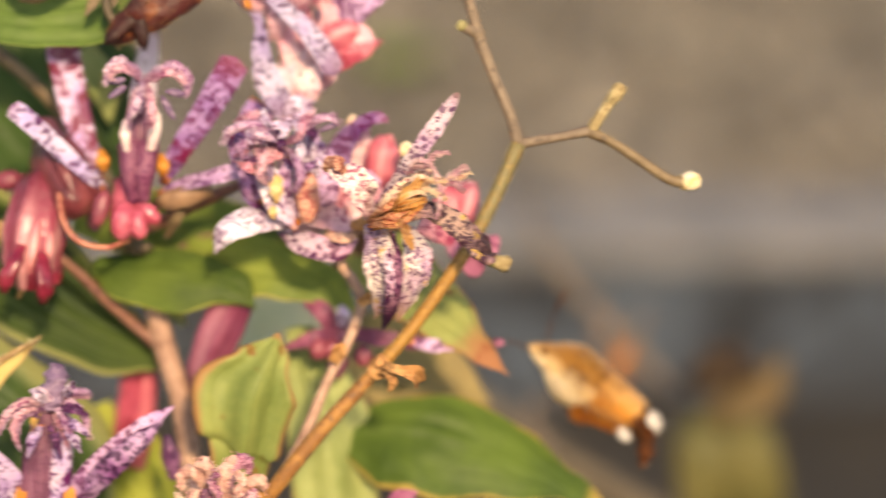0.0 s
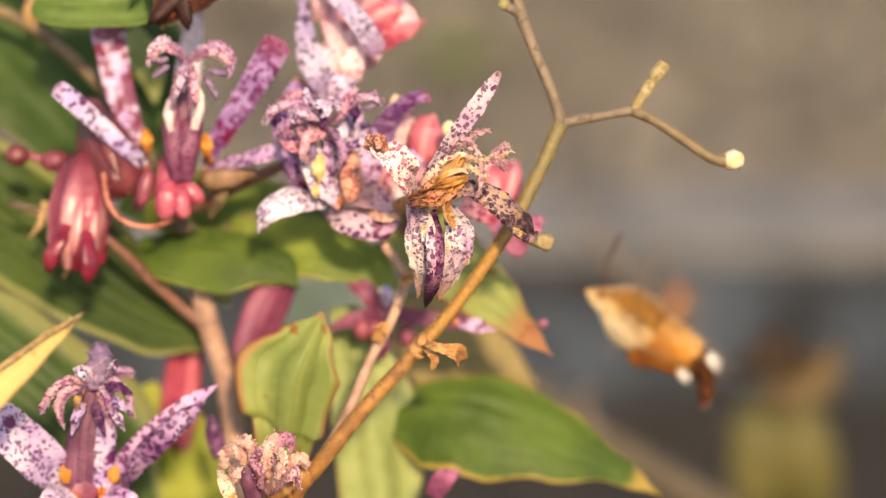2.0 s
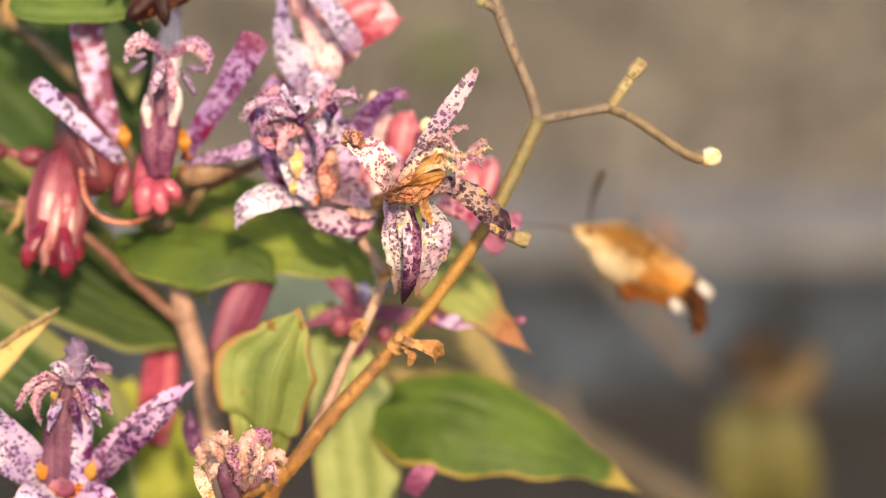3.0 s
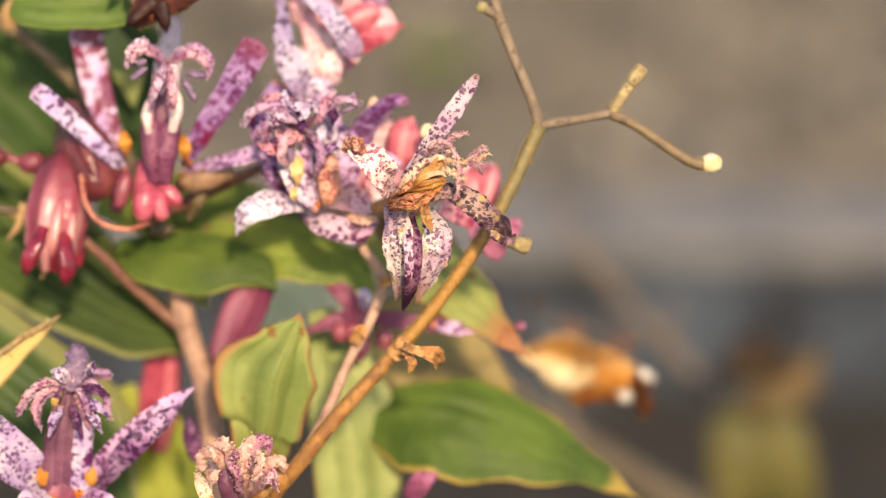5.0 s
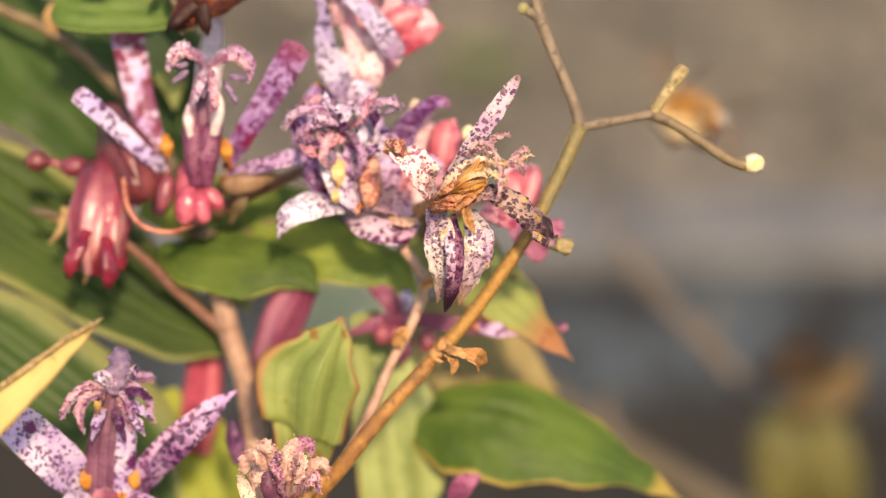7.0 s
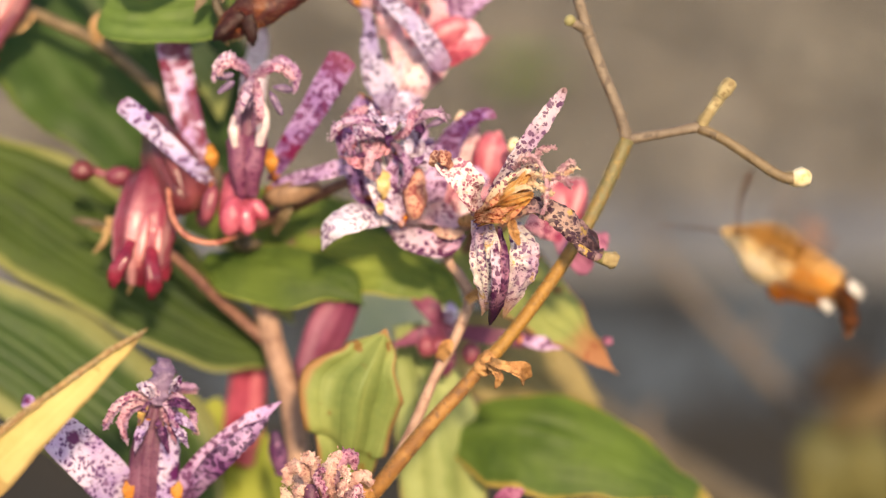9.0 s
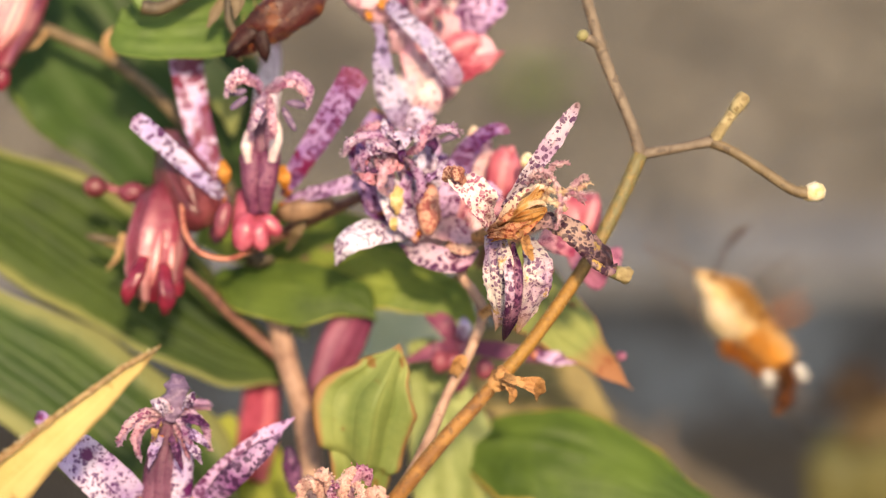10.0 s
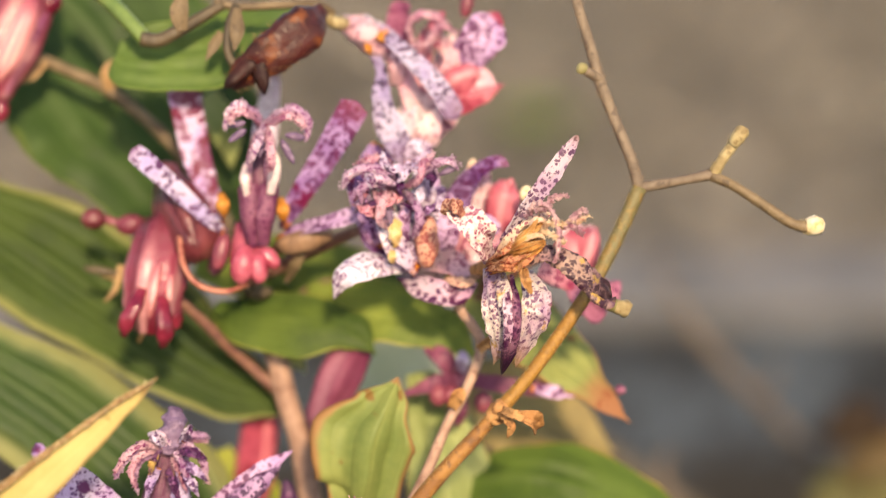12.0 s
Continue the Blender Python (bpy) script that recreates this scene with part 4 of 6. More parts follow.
petal(f4, [(630, 36, 28), (664, 56, 26), (694, 84, 27)], [30, 36, 14], P_WHITE, (0.1, 0.4, 1), 0.2, 0.5, crumple=0.7)
petal(f4, [(700, 200, 30), (740, 230, 28), (775, 255, 29)], [40, 54, 26], P_PINK, (0, 0.3, 1), 0.25, 0.5, crumple=0.7)
petal(f4, [(760, 60, 32), (790, 90, 30), (812, 130, 30)], [20, 34, 16], P_PINK, (0.3, 0.3, 1), 0.4, 0.5, crumple=0.5)
for k, (pts, wd, m) in enumerate((
        ([(752, 250, 30), (772, 210, 27), (800, 190, 28)], [16, 30, 10], P_WHITE),
        ([(736, 200, 30), (756, 160, 27), (760, 120, 28)], [14, 26, 10], P_ROSY),
        ([(770, 150, 30), (795, 110, 28), (806, 70, 29)], [14, 28, 12], P_PINK),
        ([(780, 90, 30), (770, 50, 28), (785, 20, 29)], [12, 24, 10], P_ROSY),
        ([(742, 285, 26), (752, 262, 23), (770, 250, 24)], [16, 26, 8], P_WHITE))):
    petal(f4, pts, wd, m, (0.5 * (k % 3 - 1), 0.3, 1), 0.4, 0.9, 40 * (k % 2), k * 2.1, ragged=0.3, crumple=0.8, name="filament")
part("bud", ball(826, 6, 30, 12, 26, 10), BERRY, f4)
for x, y in ((673, 66), (652, 86)):
    part("nectary", blade([(x - 6, y - 8, 21), (x, y, 20), (x + 6, y + 9, 21)], [6, 14, 6], (0, 0.3, 1), 0.3, 0.3, 3, 6, 10, ragged=0.4), ORANGE, f4, "orange nectar patch")
petal(f4, [(612, 40, 24), (640, 46, 20), (668, 62, 20)], [36, 50, 34], PEACH, (0.1, 0.4, 1), -0.4, 0.3)
petal(f4, [(700, 150, 28), (702, 120, 25), (692, 92, 26)], [20, 30, 14], PEACH, (0, 0.2, 1), 0.2, 0.3)
petal(f4, [(740, 270, 25), (756, 232, 22), (776, 196, 23)], [24, 46, 22], PEACH, (0.2, 0.2, 1), 0.3, 0.3)
petal(f4, [(730, 180, 28), (722, 215, 27), (735, 250, 27)], [26, 34, 16], P_WHITE, (-0.4, 0.2, 1), 0.3)

# --- lilac flower beside the withered one
f2 = part("flower", tube([(770, 475, 24), (750, 458, 21), (732, 440, 19)], [30, 38, 28], 12), PEACH, shoot, "lilac flower with golden centre and curled pink styles")
petal(f2, [(722, 468, 17), (690, 464, 12), (650, 466, 9), (608, 488, 8), (590, 530, 11)], [26, 50, 60, 46, 10], P_WHITE, (0.1, 0.7, 1), -0.3, 0.15, crumple=0.25)
petal(f2, [(712, 488, 18), (753, 516, 11), (802, 524, 9), (844, 502, 12)], [26, 50, 48, 14], P_SPLASHED, (0.1, 0.5, 1), 0.4, 0.2, crumple=0.25)
petal(f2, [(700, 446, 20), (662, 420, 16), (645, 372, 14), (614, 306, 16)], [40, 48, 44, 20], P_VIOLET, (0.3, 0, 1), 0.3, crumple=0.25)
petal(f2, [(785, 420, 27), (806, 362, 24), (826, 325, 21), (850, 300, 18), (880, 286, 16), (900, 294, 16)], [40, 52, 42, 28, 22, 12], P_VIOLET, (0.2, 0.1, 1), 0.4, 0.5, crumple=0.25)
petal(f2, [(826, 330, 22), (834, 300, 20), (838, 282, 21)], [12, 20, 10], P_DRY, (0.4, 0.1, 1), 0.4, 0.5, crumple=0.25)
petal(f2, [(720, 290, 20), (735, 262, 18), (752, 250, 19)], [24, 30, 10], P_WHITE, (0.2, 0.2, 1), 0.3, 0.5, crumple=0.25)
petal(f2, [(840, 420, 28), (852, 370, 27), (850, 310, 26), (842, 288, 25)], [30, 40, 34, 12], PEACH, (0.2, 0, 1), 0.2, 0.2, crumple=0.25)
petal(f2, [(770, 460, 22), (786, 420, 17), (792, 375, 17), (780, 330, 20)], [36, 50, 46, 20], P_LILAC, (0.2, 0.1, 1), 0.15, crumple=0.25)
petal(f2, [(728, 440, 26), (738, 380, 24), (758, 330, 24), (750, 270, 26)], [40, 50, 40, 18], P_LILAC, (0.2, 0, 1), 0.2, crumple=0.25)
petal(f2, [(756, 380, 17), (762, 345, 15), (758, 315, 16)], [10, 18, 8], P_WHITE, (0.4, 0, 1), 0.3, crumple=0.25)
petal(f2, [(760, 470, 16), (800, 470, 12), (838, 486, 13)], [30, 50, 20], PEACH, (0.1, 0.5, 1), 0.4, 0.4, crumple=0.25)
petal(f2, [(790, 492, 11), (815, 502, 8), (842, 498, 9)], [14, 26, 10], P_DRY, (0, 0.7, 1), 0.3, 0.4, crumple=0.25)
part("nectary", blade([(702, 388, 8), (698, 412, 6), (700, 438, 8)], [10, 24, 12], (0.3, 0.3, 1), 0.6, 0.9, 3, 8, 16, ragged=0.8, crumple=0.8), GOLD, f2, "golden nectar patch")
part("nectary", blade([(694, 444, 7), (693, 455, 6), (697, 466, 8)], [8, 15, 8], (0, 0.3, 1), 0.4, 0.8, 3, 8, 12, ragged=0.8, crumple=0.8), GOLD, f2)
petal(f2, [(790, 470, 24), (825, 440, 20), (862, 420, 20), (884, 395, 22)], [40, 64, 56, 20], P_ROSY, (0.1, 0.4, 1), 0.3, 0.6, crumple=0.25)
petal(f2, [(800, 480, 20), (835, 462, 16), (866, 455, 16)], [24, 44, 16], PEACH, (0.1, 0.5, 1), 0.4, 0.7, crumple=0.25)
petal(f2, [(826, 420, 20), (858, 400, 18), (886, 408, 18)], [20, 40, 16], P_LILAC, (0.1, 0.4, 1), 0.3, 0.6, crumple=0.25)
for k, (pts, wd, m) in enumerate((
        ([(735, 400, 16), (752, 345, 13), (748, 295, 13), (762, 262, 14)], [20, 34, 30, 12], P_WHITE),
        ([(676, 440, 17), (655, 400, 14), (640, 350, 14), (632, 310, 15)], [26, 40, 36, 16], P_LILAC),
        ([(730, 440, 15), (735, 410, 12), (730, 370, 12)], [24, 36, 20], P_WHITE),
        ([(706, 400, 15), (728, 360, 12), (752, 326, 12)], [14, 30, 12], P_WHITE),
        ([(690, 430, 15), (672, 396, 11), (668, 356, 11)], [16, 30, 12], P_LILAC),
        ([(740, 410, 14), (768, 372, 11), (790, 340, 12)], [12, 26, 14], P_WHITE),
        ([(700, 350, 12), (686, 325, 9), (690, 300, 9)], [12, 22, 10], P_WHITE),
        ([(726, 356, 11), (716, 392, 8), (722, 424, 9)], [12, 22, 12], P_LILAC))):
    petal(f2, pts, wd, m, (0.4 * (k % 3 - 1), 0.3, 1), 0.5, 0.9, 50 * (k % 2), k * 2.6, ragged=0.3, name="filament", crumple=0.25)
petal(f2, [(742, 476, 12), (706, 436, 9), (686, 392, 10), (676, 360, 13)], [34, 56, 44, 14], P_WHITE, (0.1, 0.3, 1), 0.15, 0.4, crumple=0.5, ragged=0.15)
part("ovary", ball(756, 428, 9, 21, 47, 2, 20, 16, lump=0.2), P_OVARY, f2, "rusty dotted ovary")
part("column", tube([(735, 440, 18), (722, 390, 14), (708, 335, 11)], [18, 15, 13], 10), STYLE_PURPLE, f2)
for k, pts in enumerate((
        [(712, 330, 10), (684, 302, 5), (645, 296, 4), (612, 312, 5), (606, 336, 7)],
        [(708, 330, 10), (680, 284, 8), (650, 280, 8), (628, 300, 9)],
        [(712, 330, 10), (744, 308, 5), (772, 286, 4), (800, 284, 4), (812, 302, 6)],
        [(712, 330, 9), (735, 318, 3), (748, 290, 2), (770, 270, 4)],
        [(714, 335, 9), (738, 362, 4), (744, 390, 3), (728, 420, 6)],
        [(700, 335, 9), (682, 352, 3), (674, 385, 3), (684, 405, 6)],
        [(706, 335, 9), (665, 322, 3), (636, 335, 3), (640, 362, 5)],
        [(705, 332, 8), (690, 318, 2), (664, 312, 1), (650, 330, 3)])):
    ribbon = blade(pts, [10, 17, 17, 9], ((k % 3 - 1) * 0.6, 0.5, 1), -0.6, 0.9, 4, 6, 36, (k % 2 - 0.5) * 90, k * 1.7, 0.5)
    part("style_branch", joined(ribbon, *glands(pts, [7, 9, 9, 6], k * 1.7, 40)), STYLE_PURPLE if k in (0, 2, 4, 6, 7) else STYLE, f2, "curled style branch")
rng = random.Random(23)
for k in range(22):
    x, y = rng.uniform(622, 770), rng.uniform(278, 372)
    a, L = rng.uniform(0, 2 * math.pi), rng.uniform(16, 34)
    dx, dy = math.cos(a) * L, math.sin(a) * L * 0.8
    petal(f2, [(x - dx, y - dy, 7), (x + 4 * math.sin(k), y + 5, 2 + rng.random() * 4), (x + dx, y + dy, 8)], [6, rng.uniform(12, 22), 5], (P_LILAC, P_WHITE, P_ROSY, P_FOLD, STYLE, P_WHITE)[k % 6], (rng.uniform(-0.7, 0.7), 0.3, 1), 0.5, 0.9, rng.uniform(-60, 60), k * 1.3, ragged=0.4, name="filament", crumple=0.9)
for x, y, tl in ((636, 362, 30), (676, 366, 10), (655, 352, -30), (792, 304, 70), (688, 380, -15)):
    part("anther", ball(x, y, 6, 6, 18, tl, lump=0.5), ANTHER, f2)

# --- flower behind, showing its outer side
f6 = part("flower", tube([(1000, 430, 26), (1020, 450, 25), (1030, 480, 25)], [40, 46, 30], 12), CORAL, shoot, "coral and magenta flower seen from outside")
petal(f6, [(1010, 470, 24), (1040, 520, 22), (1060, 570, 24)], [50, 70, 30], P_MAGENTA, (0.2, 0, 1), 0.1)
petal(f6, [(1030, 490, 24), (1070, 520, 22), (1098, 500, 24)], [40, 50, 16], P_MAGENTA, (0.2, 0, 1), 0.1)
petal(f6, [(955, 478, 14), (985, 486, 12), (1015, 510, 14)], [30, 48, 20], P_ROSY, (0.2, 0.2, 1), 0.2, 0.4)
petal(f6, [(1000, 400, 26), (1030, 420, 25), (1048, 400, 26)], [40, 40, 14], P_PINK, (0.2, 0, 1), 0.1)
part("pouch", tube([(1048, 408, 24), (1042, 432, 22), (1034, 460, 22), (1026, 488, 24)], [12, 22, 24, 12], 24, 14, 0.08, lobes=3, lobe=0.16), CORAL, f6)
part("flower_stalk", tube([(990, 440, 28), (930, 470, 34), (860, 520, 38), (760, 560, 44), (600, 500, 48), (480, 560, 44)], [8, 8, 8, 8, 9, 10]), STALK_RED, shoot)
bud6 = part("bud", tube([(884, 408, 26), (884, 385, 24), (890, 350, 23), (896, 326, 24)], [14, 28, 30, 16], 24, 16, 0.05, lobes=3, lobe=0.12, seed=0.9), CORAL, shoot, "coral red bud")
part("bud_tip", ball(902, 326, 22, 8, 11, 20), CORAL, bud6)
part("bud_stalk", tube([(886, 405, 26), (870, 450, 30), (850, 520, 38)], [8, 8, 8]), STALK_RED, bud6)
part("bud", ball(930, 342, 12, 11, 14, 20), TIP, shoot, "tiny pale yellow bud")

# --- mauve buds and a spread flower among the leaves
b1 = part("bud", tube([(560, 775, 40), (577, 730, 36), (600, 670, 34), (629, 615, 36)], [12, 33, 37, 32], 30, 24, 0.05, lobes=5, lobe=0.1, seed=1.2), ROSE, shoot, "mauve pointed flower bud")
part("bud_stalk", tube([(562, 775, 40), (548, 800, 41), (540, 815, 41)], [9, 9, 9]), STALK_RED, b1)
b2 = part("bud", tube([(468, 690, 60), (464, 760, 57), (456, 830, 56), (446, 900, 58)], [30, 33, 35, 30], 24, 24, 0.06, lobes=3, lobe=0.16), CRIMSON, shoot, "red flower bud")
part("bud_stalk", tube([(468, 695, 60), (490, 670, 52), (500, 690, 42)], [9, 9, 9]), STALK_RED, b2)
star = part("flower", ball(815, 672, 36, 30, 34, 20, lump=0.1), ROSE, shoot, "magenta star flower half hidden among leaves")
petal(star, [(810, 675, 34), (770, 680, 30), (705, 702, 32)], [26, 30, 8], P_WINE, (0, 0.3, 1), 0.2)
petal(star, [(805, 665, 34), (785, 635, 32), (752, 612, 34)], [30, 36, 20], P_WINE, (0, 0.3, 1), 0.2)
petal(star, [(815, 690, 34), (810, 725, 32), (805, 752, 34)], [30, 36, 20], P_WINE, (0, 0.3, 1), 0.2)
petal(star, [(830, 672, 34), (880, 680, 30), (940, 688, 30), (1015, 700, 32)], [26, 32, 28, 8], P_WINE, (0, 0.3, 1), 0.2)
petal(star, [(940, 688, 28), (980, 694, 27), (1020, 702, 28)], [14, 26, 6], P_LILAC, (0, 0.3, 1), 0.2)
petal(star, [(815, 660, 32), (820, 640, 28), (818, 620, 30)], [20, 24, 10], P_WHITE, (0, 0.3, 1), 0.2)
for x, y in ((855, 712), (776, 700), (800, 700)):
    part("pouch", ball(x, y, 30, 17, 20, 0), BERRY, star)
part("flower_stalk", tube([(800, 680, 40), (740, 720, 46), (640, 780, 46), (545, 860, 41)], [7, 7, 8, 8]), STALK_RED, star)
part("bud", ball(1098, 690, 27, 9, 8, 20, lump=0.3), P_MAGENTA, shoot, "small pink bud")
petal(f6, [(900, 1000, 22), (920, 970, 18), (950, 955, 18)], [30, 40, 10], P_MAGENTA, (0, 0, 1), 0.2)

# ---- the dry stalk with the withered flower ----
dry = plant("dry_stalk", ground_at(650, 1010, 4), "dry orange-brown toad lily stalk with forked bud stalks and withered flower", "dry plant")
part("lower_stem", tube([(880, 728, 0), (840, 775, 0), (780, 840, 0), (700, 938, 1), (650, 1010, 4)] + down(650, 1010, 4), [11.7, 13.3, 14, 14.8, 15.6, 16.8, 16.8, 18.7, 20.3, 21.8], 12), STALK, dry, "orange-brown stem")
part("middle_stem", tube([(882, 728, 0), (925, 680, 0), (985, 600, 0), (1048, 505, 2), (1090, 425, 3), (1132, 332, 3)], [13.6, 12, 12, 12, 12.8, 13.6], 12), STALK_TURN, dry, "olive stem turning orange-brown below")
part("upper_stem", tube([(1132, 334, 3), (1118, 285, 3), (1085, 205, 4), (1062, 145, 4), (1048, 95, 4), (1020, 0, 4), (1000, -80, 5)], [11.7, 10.1, 10.1, 10.9, 10.1, 9.36, 8.58], 12), STALK_GREY, dry, "grey-brown upper stem")
part("fork", tube([(1130, 332, 3), (1170, 326, 3), (1215, 318, 2), (1262, 308, 2)], [10.4, 9.6, 8.8, 11.2], 10), STALK_GREY, dry)
part("fork", tube([(1258, 310, 2), (1300, 330, 1), (1350, 362, 1), (1400, 395, 0), (1432, 402, 0)], [10.7, 9.02, 9.84, 9.84, 12.3], 10), STALK_UMBER, dry, "brown bud stalk")
part("bud", tube([(1420, 402, 0), (1434, 401, 0), (1448, 396, 0), (1457, 391, 0)], [11, 16, 17, 7], 12, 14, 0.25, grain=900), TIP, dry, "cream bud scar")
part("fork", tube([(1262, 308, 2), (1280, 280, 1), (1298, 255, 1), (1308, 240, 0)], [11, 9.5, 10.5, 12], 10), TIP_TAN, dry)
part("bud", tube([(1298, 255, 0.6), (1306, 243, 0), (1314, 232, 0), (1318, 226, 0)], [11, 12.6, 13, 9.5], 12, 12, 0.12, grain=900), TIP_TAN, dry)
part("fork", tube([(1064, 142, 4), (1050, 133, 3), (1036, 125, 2)], [10, 9, 9], 8), STALK_GREY, dry)
part("bud", ball(1030, 122, 2, 11, 11, 60, lump=0.3), STALK_OLIVE, dry, "olive bud scar")
part("fork", tube([(1048, 512, 2), (1075, 535, 0), (1098, 545, -1)], [12, 12, 13], 8), STALK_OLIVE, dry)
part("bud", tube([(1090, 542, -1), (1100, 545, -1), (1110, 548, -1), (1115, 550, -1)], [12, 14, 14, 10], 12, 12, 0.5, grain=900), TIP_TAN, dry)
part("node_ring", tube([(874, 742, 0), (882, 730, -1), (896, 716, -1)], [16, 19, 15], 14, 14, 0.5, grain=1100), DRY, dry, "dry husk ring at the node")
part("bract", blade([(888, 728, -3), (907, 734, -7), (925, 738, -8), (942, 744, -8), (950, 760, -4)], [16, 17, 20, 34, 28], (0, 0.3, 1), 0.7, 0.5, 3, 12, 30, ragged=0.25, seed=4, crumple=0.5), DRY, dry, "curled dry bract")
part("bract", blade([(890, 735, -4), (905, 755, -6), (898, 775, -4)], [14, 16, 4], (0, 0.3, 1), 0.5, 0.8, 3, 8, 16, ragged=0.5, seed=9, crumple=0.9), DRY, dry)
part("side_stem", tube([(700, 938, 1), (745, 860, 6), (790, 755, 10), (825, 690, 12), (852, 615, 13), (835, 575, 13), (815, 545, 14), (830, 500, 12), (862, 475, 6)], [11.5, 10.8, 9.36, 9.36, 10.1, 9.36, 8.64, 7.2, 8.64], 10, 48, 0.06), STALK_ASH, dry, "thin pinkish tan side stem")
part("bract", blade([(800, 722, 9), (812, 700, 6), (822, 690, 6)], [18, 26, 10], (0, 0, 1), 0.5, 0.4, ragged=0.2), DRY, dry)
part("bract", blade([(848, 618, 10), (866, 605, 8), (880, 590, 9)], [16, 18, 4], (0, 0, 1), 0.5, 0.4, ragged=0.2), DRY, dry)

w = part("withered_flower", tube([(838, 478, 8), (856, 474, 4), (880, 468, -2)], [9, 13, 14], 12, 12, 0.2), DRY, dry, "withered white flower with purple dots and ochre stamens")
petal(w, [(892, 428, -3), (935, 364, -7), (972, 315, -8), (1001, 273, -8), (1023, 240, -8)], [18, 27, 33, 27, 13], P_UPPER, (0.35, 0.3, 1), 0.25, 0.3, ragged=0.2, nv=40, crumple=0.6, blunt=0.05)
petal(w, [(866, 462, -3), (855, 432, -10), (838, 400, -13), (812, 378, -12), (790, 374, -6)], [26, 52, 58, 46, 26], P_CURL, (0.4, 0.2, 1), 0.3, 0.4, ragged=0.12, nv=40, crumple=0.6)
part("curled_tip", blade([(822, 380, -13), (808, 364, -15), (794, 366, -14), (788, 380, -11)], [20, 28, 26, 14], (0.2, 0.3, 1), -0.4, 1.0, 4, 10, 26, 20, 2.0, 0.45), P_CURL_TIP, w, "rolled brown petal tip")
petal(w, [(925, 462, -6), (966, 448, -10), (1002, 460, -12), (1040, 490, -12), (1082, 526, -9)], [20, 36, 46, 50, 44], P_DARK, (0, 0.5, 1), -0.15, 0.35, ragged=0.16, nv=40, crumple=0.5, blunt=0.06, label="dark blotched shrivelled petal")
petal(w, [(918, 470, -10), (952, 452, -13), (990, 462, -13)], [18, 34, 14], P_DARK, (-0.1, 0.5, 1), 0.4, 0.6, ragged=0.25)
petal(w, [(1036, 512, -13), (1056, 530, -14), (1078, 538, -13), (1090, 526, -11)], [8, 16, 18, 8], P_DARK, (0.2, 0.2, 1), -0.6, 0.8, ragged=0.3)
petal(w, [(866, 470, -4), (871, 526, -12), (877, 580, -11), (880, 614, -8), (874, 645, -4)], [28, 44, 42, 30, 5], P_MAIN, (-0.3, 0, 1), -0.2, 0.35, ragged=0.12, nv=44, crumple=0.55)
petal(w, [(884, 476, -8), (892, 520, -14), (893, 560, -13), (892, 610, -9)], [16, 28, 24, 6], P_MAIN, (-0.1, 0, 1), -0.3, 0.4, ragged=0.12, nv=36, crumple=0.5)
petal(w, [(906, 488, -9), (911, 540, -15), (909, 580, -15), (902, 622, -12), (888, 662, -6)], [8, 25, 30, 28, 12], P_FADE, (0.15, 0, 1), -0.3, 0.35, ragged=0.12, nv=44, crumple=0.7, label="wine-coloured fold darkening to its tip")
petal(w, [(894, 500, -12), (898, 545, -16), (899, 590, -15), (893, 636, -9)], [8, 17, 18, 6], P_SPLASHED, (-0.1, 0, 1), -0.3, 0.4, ragged=0.15, nv=36, crumple=0.6)
petal(w, [(932, 478, -5), (951, 520, -12), (950, 560, -12), (933, 606, -9), (912, 650, -4)], [30, 58, 58, 44, 9], P_MAIN, (0.35, 0, 1), -0.15, 0.4, ragged=0.12, nv=44, crumple=0.55)
petal(w, [(922, 474, -14), (928, 495, -18), (940, 520, -16)], [12, 19, 8], DRY, (0.3, 0, 1), 0.9, 0.8, label="curled ochre scale", ragged=0.3, crumple=0.8)
# a fan of dried filaments, rust-dotted below, amber and cream above
for k, (pts, wd, m) in enumerate((
        ([(868, 466, -5), (905, 430, -11), (945, 396, -13), (974, 378, -13)], [16, 32, 32, 14], P_DRY),
        ([(866, 474, -9), (895, 454, -15), (932, 436, -16)], [22, 34, 12], P_RUSTY),
        ([(872, 484, -9), (905, 470, -14), (942, 444, -15), (966, 428, -14)], [14, 28, 24, 8], P_AMBER),
        ([(884, 456, -8), (922, 428, -13), (954, 406, -15), (970, 398, -15)], [12, 24, 22, 8], P_AMBER),
        ([(866, 478, -11), (892, 470, -17), (924, 456, -17)], [14, 24, 8], P_RUSTY),
        ([(878, 458, -12), (905, 438, -17), (930, 430, -18)], [10, 16, 6], P_RUSTY),
        ([(908, 438, -15), (930, 424, -19), (952, 417, -19), (966, 424, -18)], [5, 11, 9, 3], STYLE_DRY),
        ([(915, 452, -15), (940, 440, -18), (962, 432, -17)], [5, 11, 4], P_AMBER),
        ([(920, 410, -12), (944, 392, -17), (962, 388, -17)], [5, 13, 6], P_DRY),
        ([(900, 480, -12), (925, 470, -16), (950, 450, -16)], [6, 12, 4], P_RUSTY))):
    petal(w, pts, wd, m, (0.3 * (k % 3 - 1), 0.5, 1), 0.3, 0.35, 20 * (k % 2), k * 3.3, ragged=0.16, name="filament", crumple=0.22)
rng = random.Random(11)
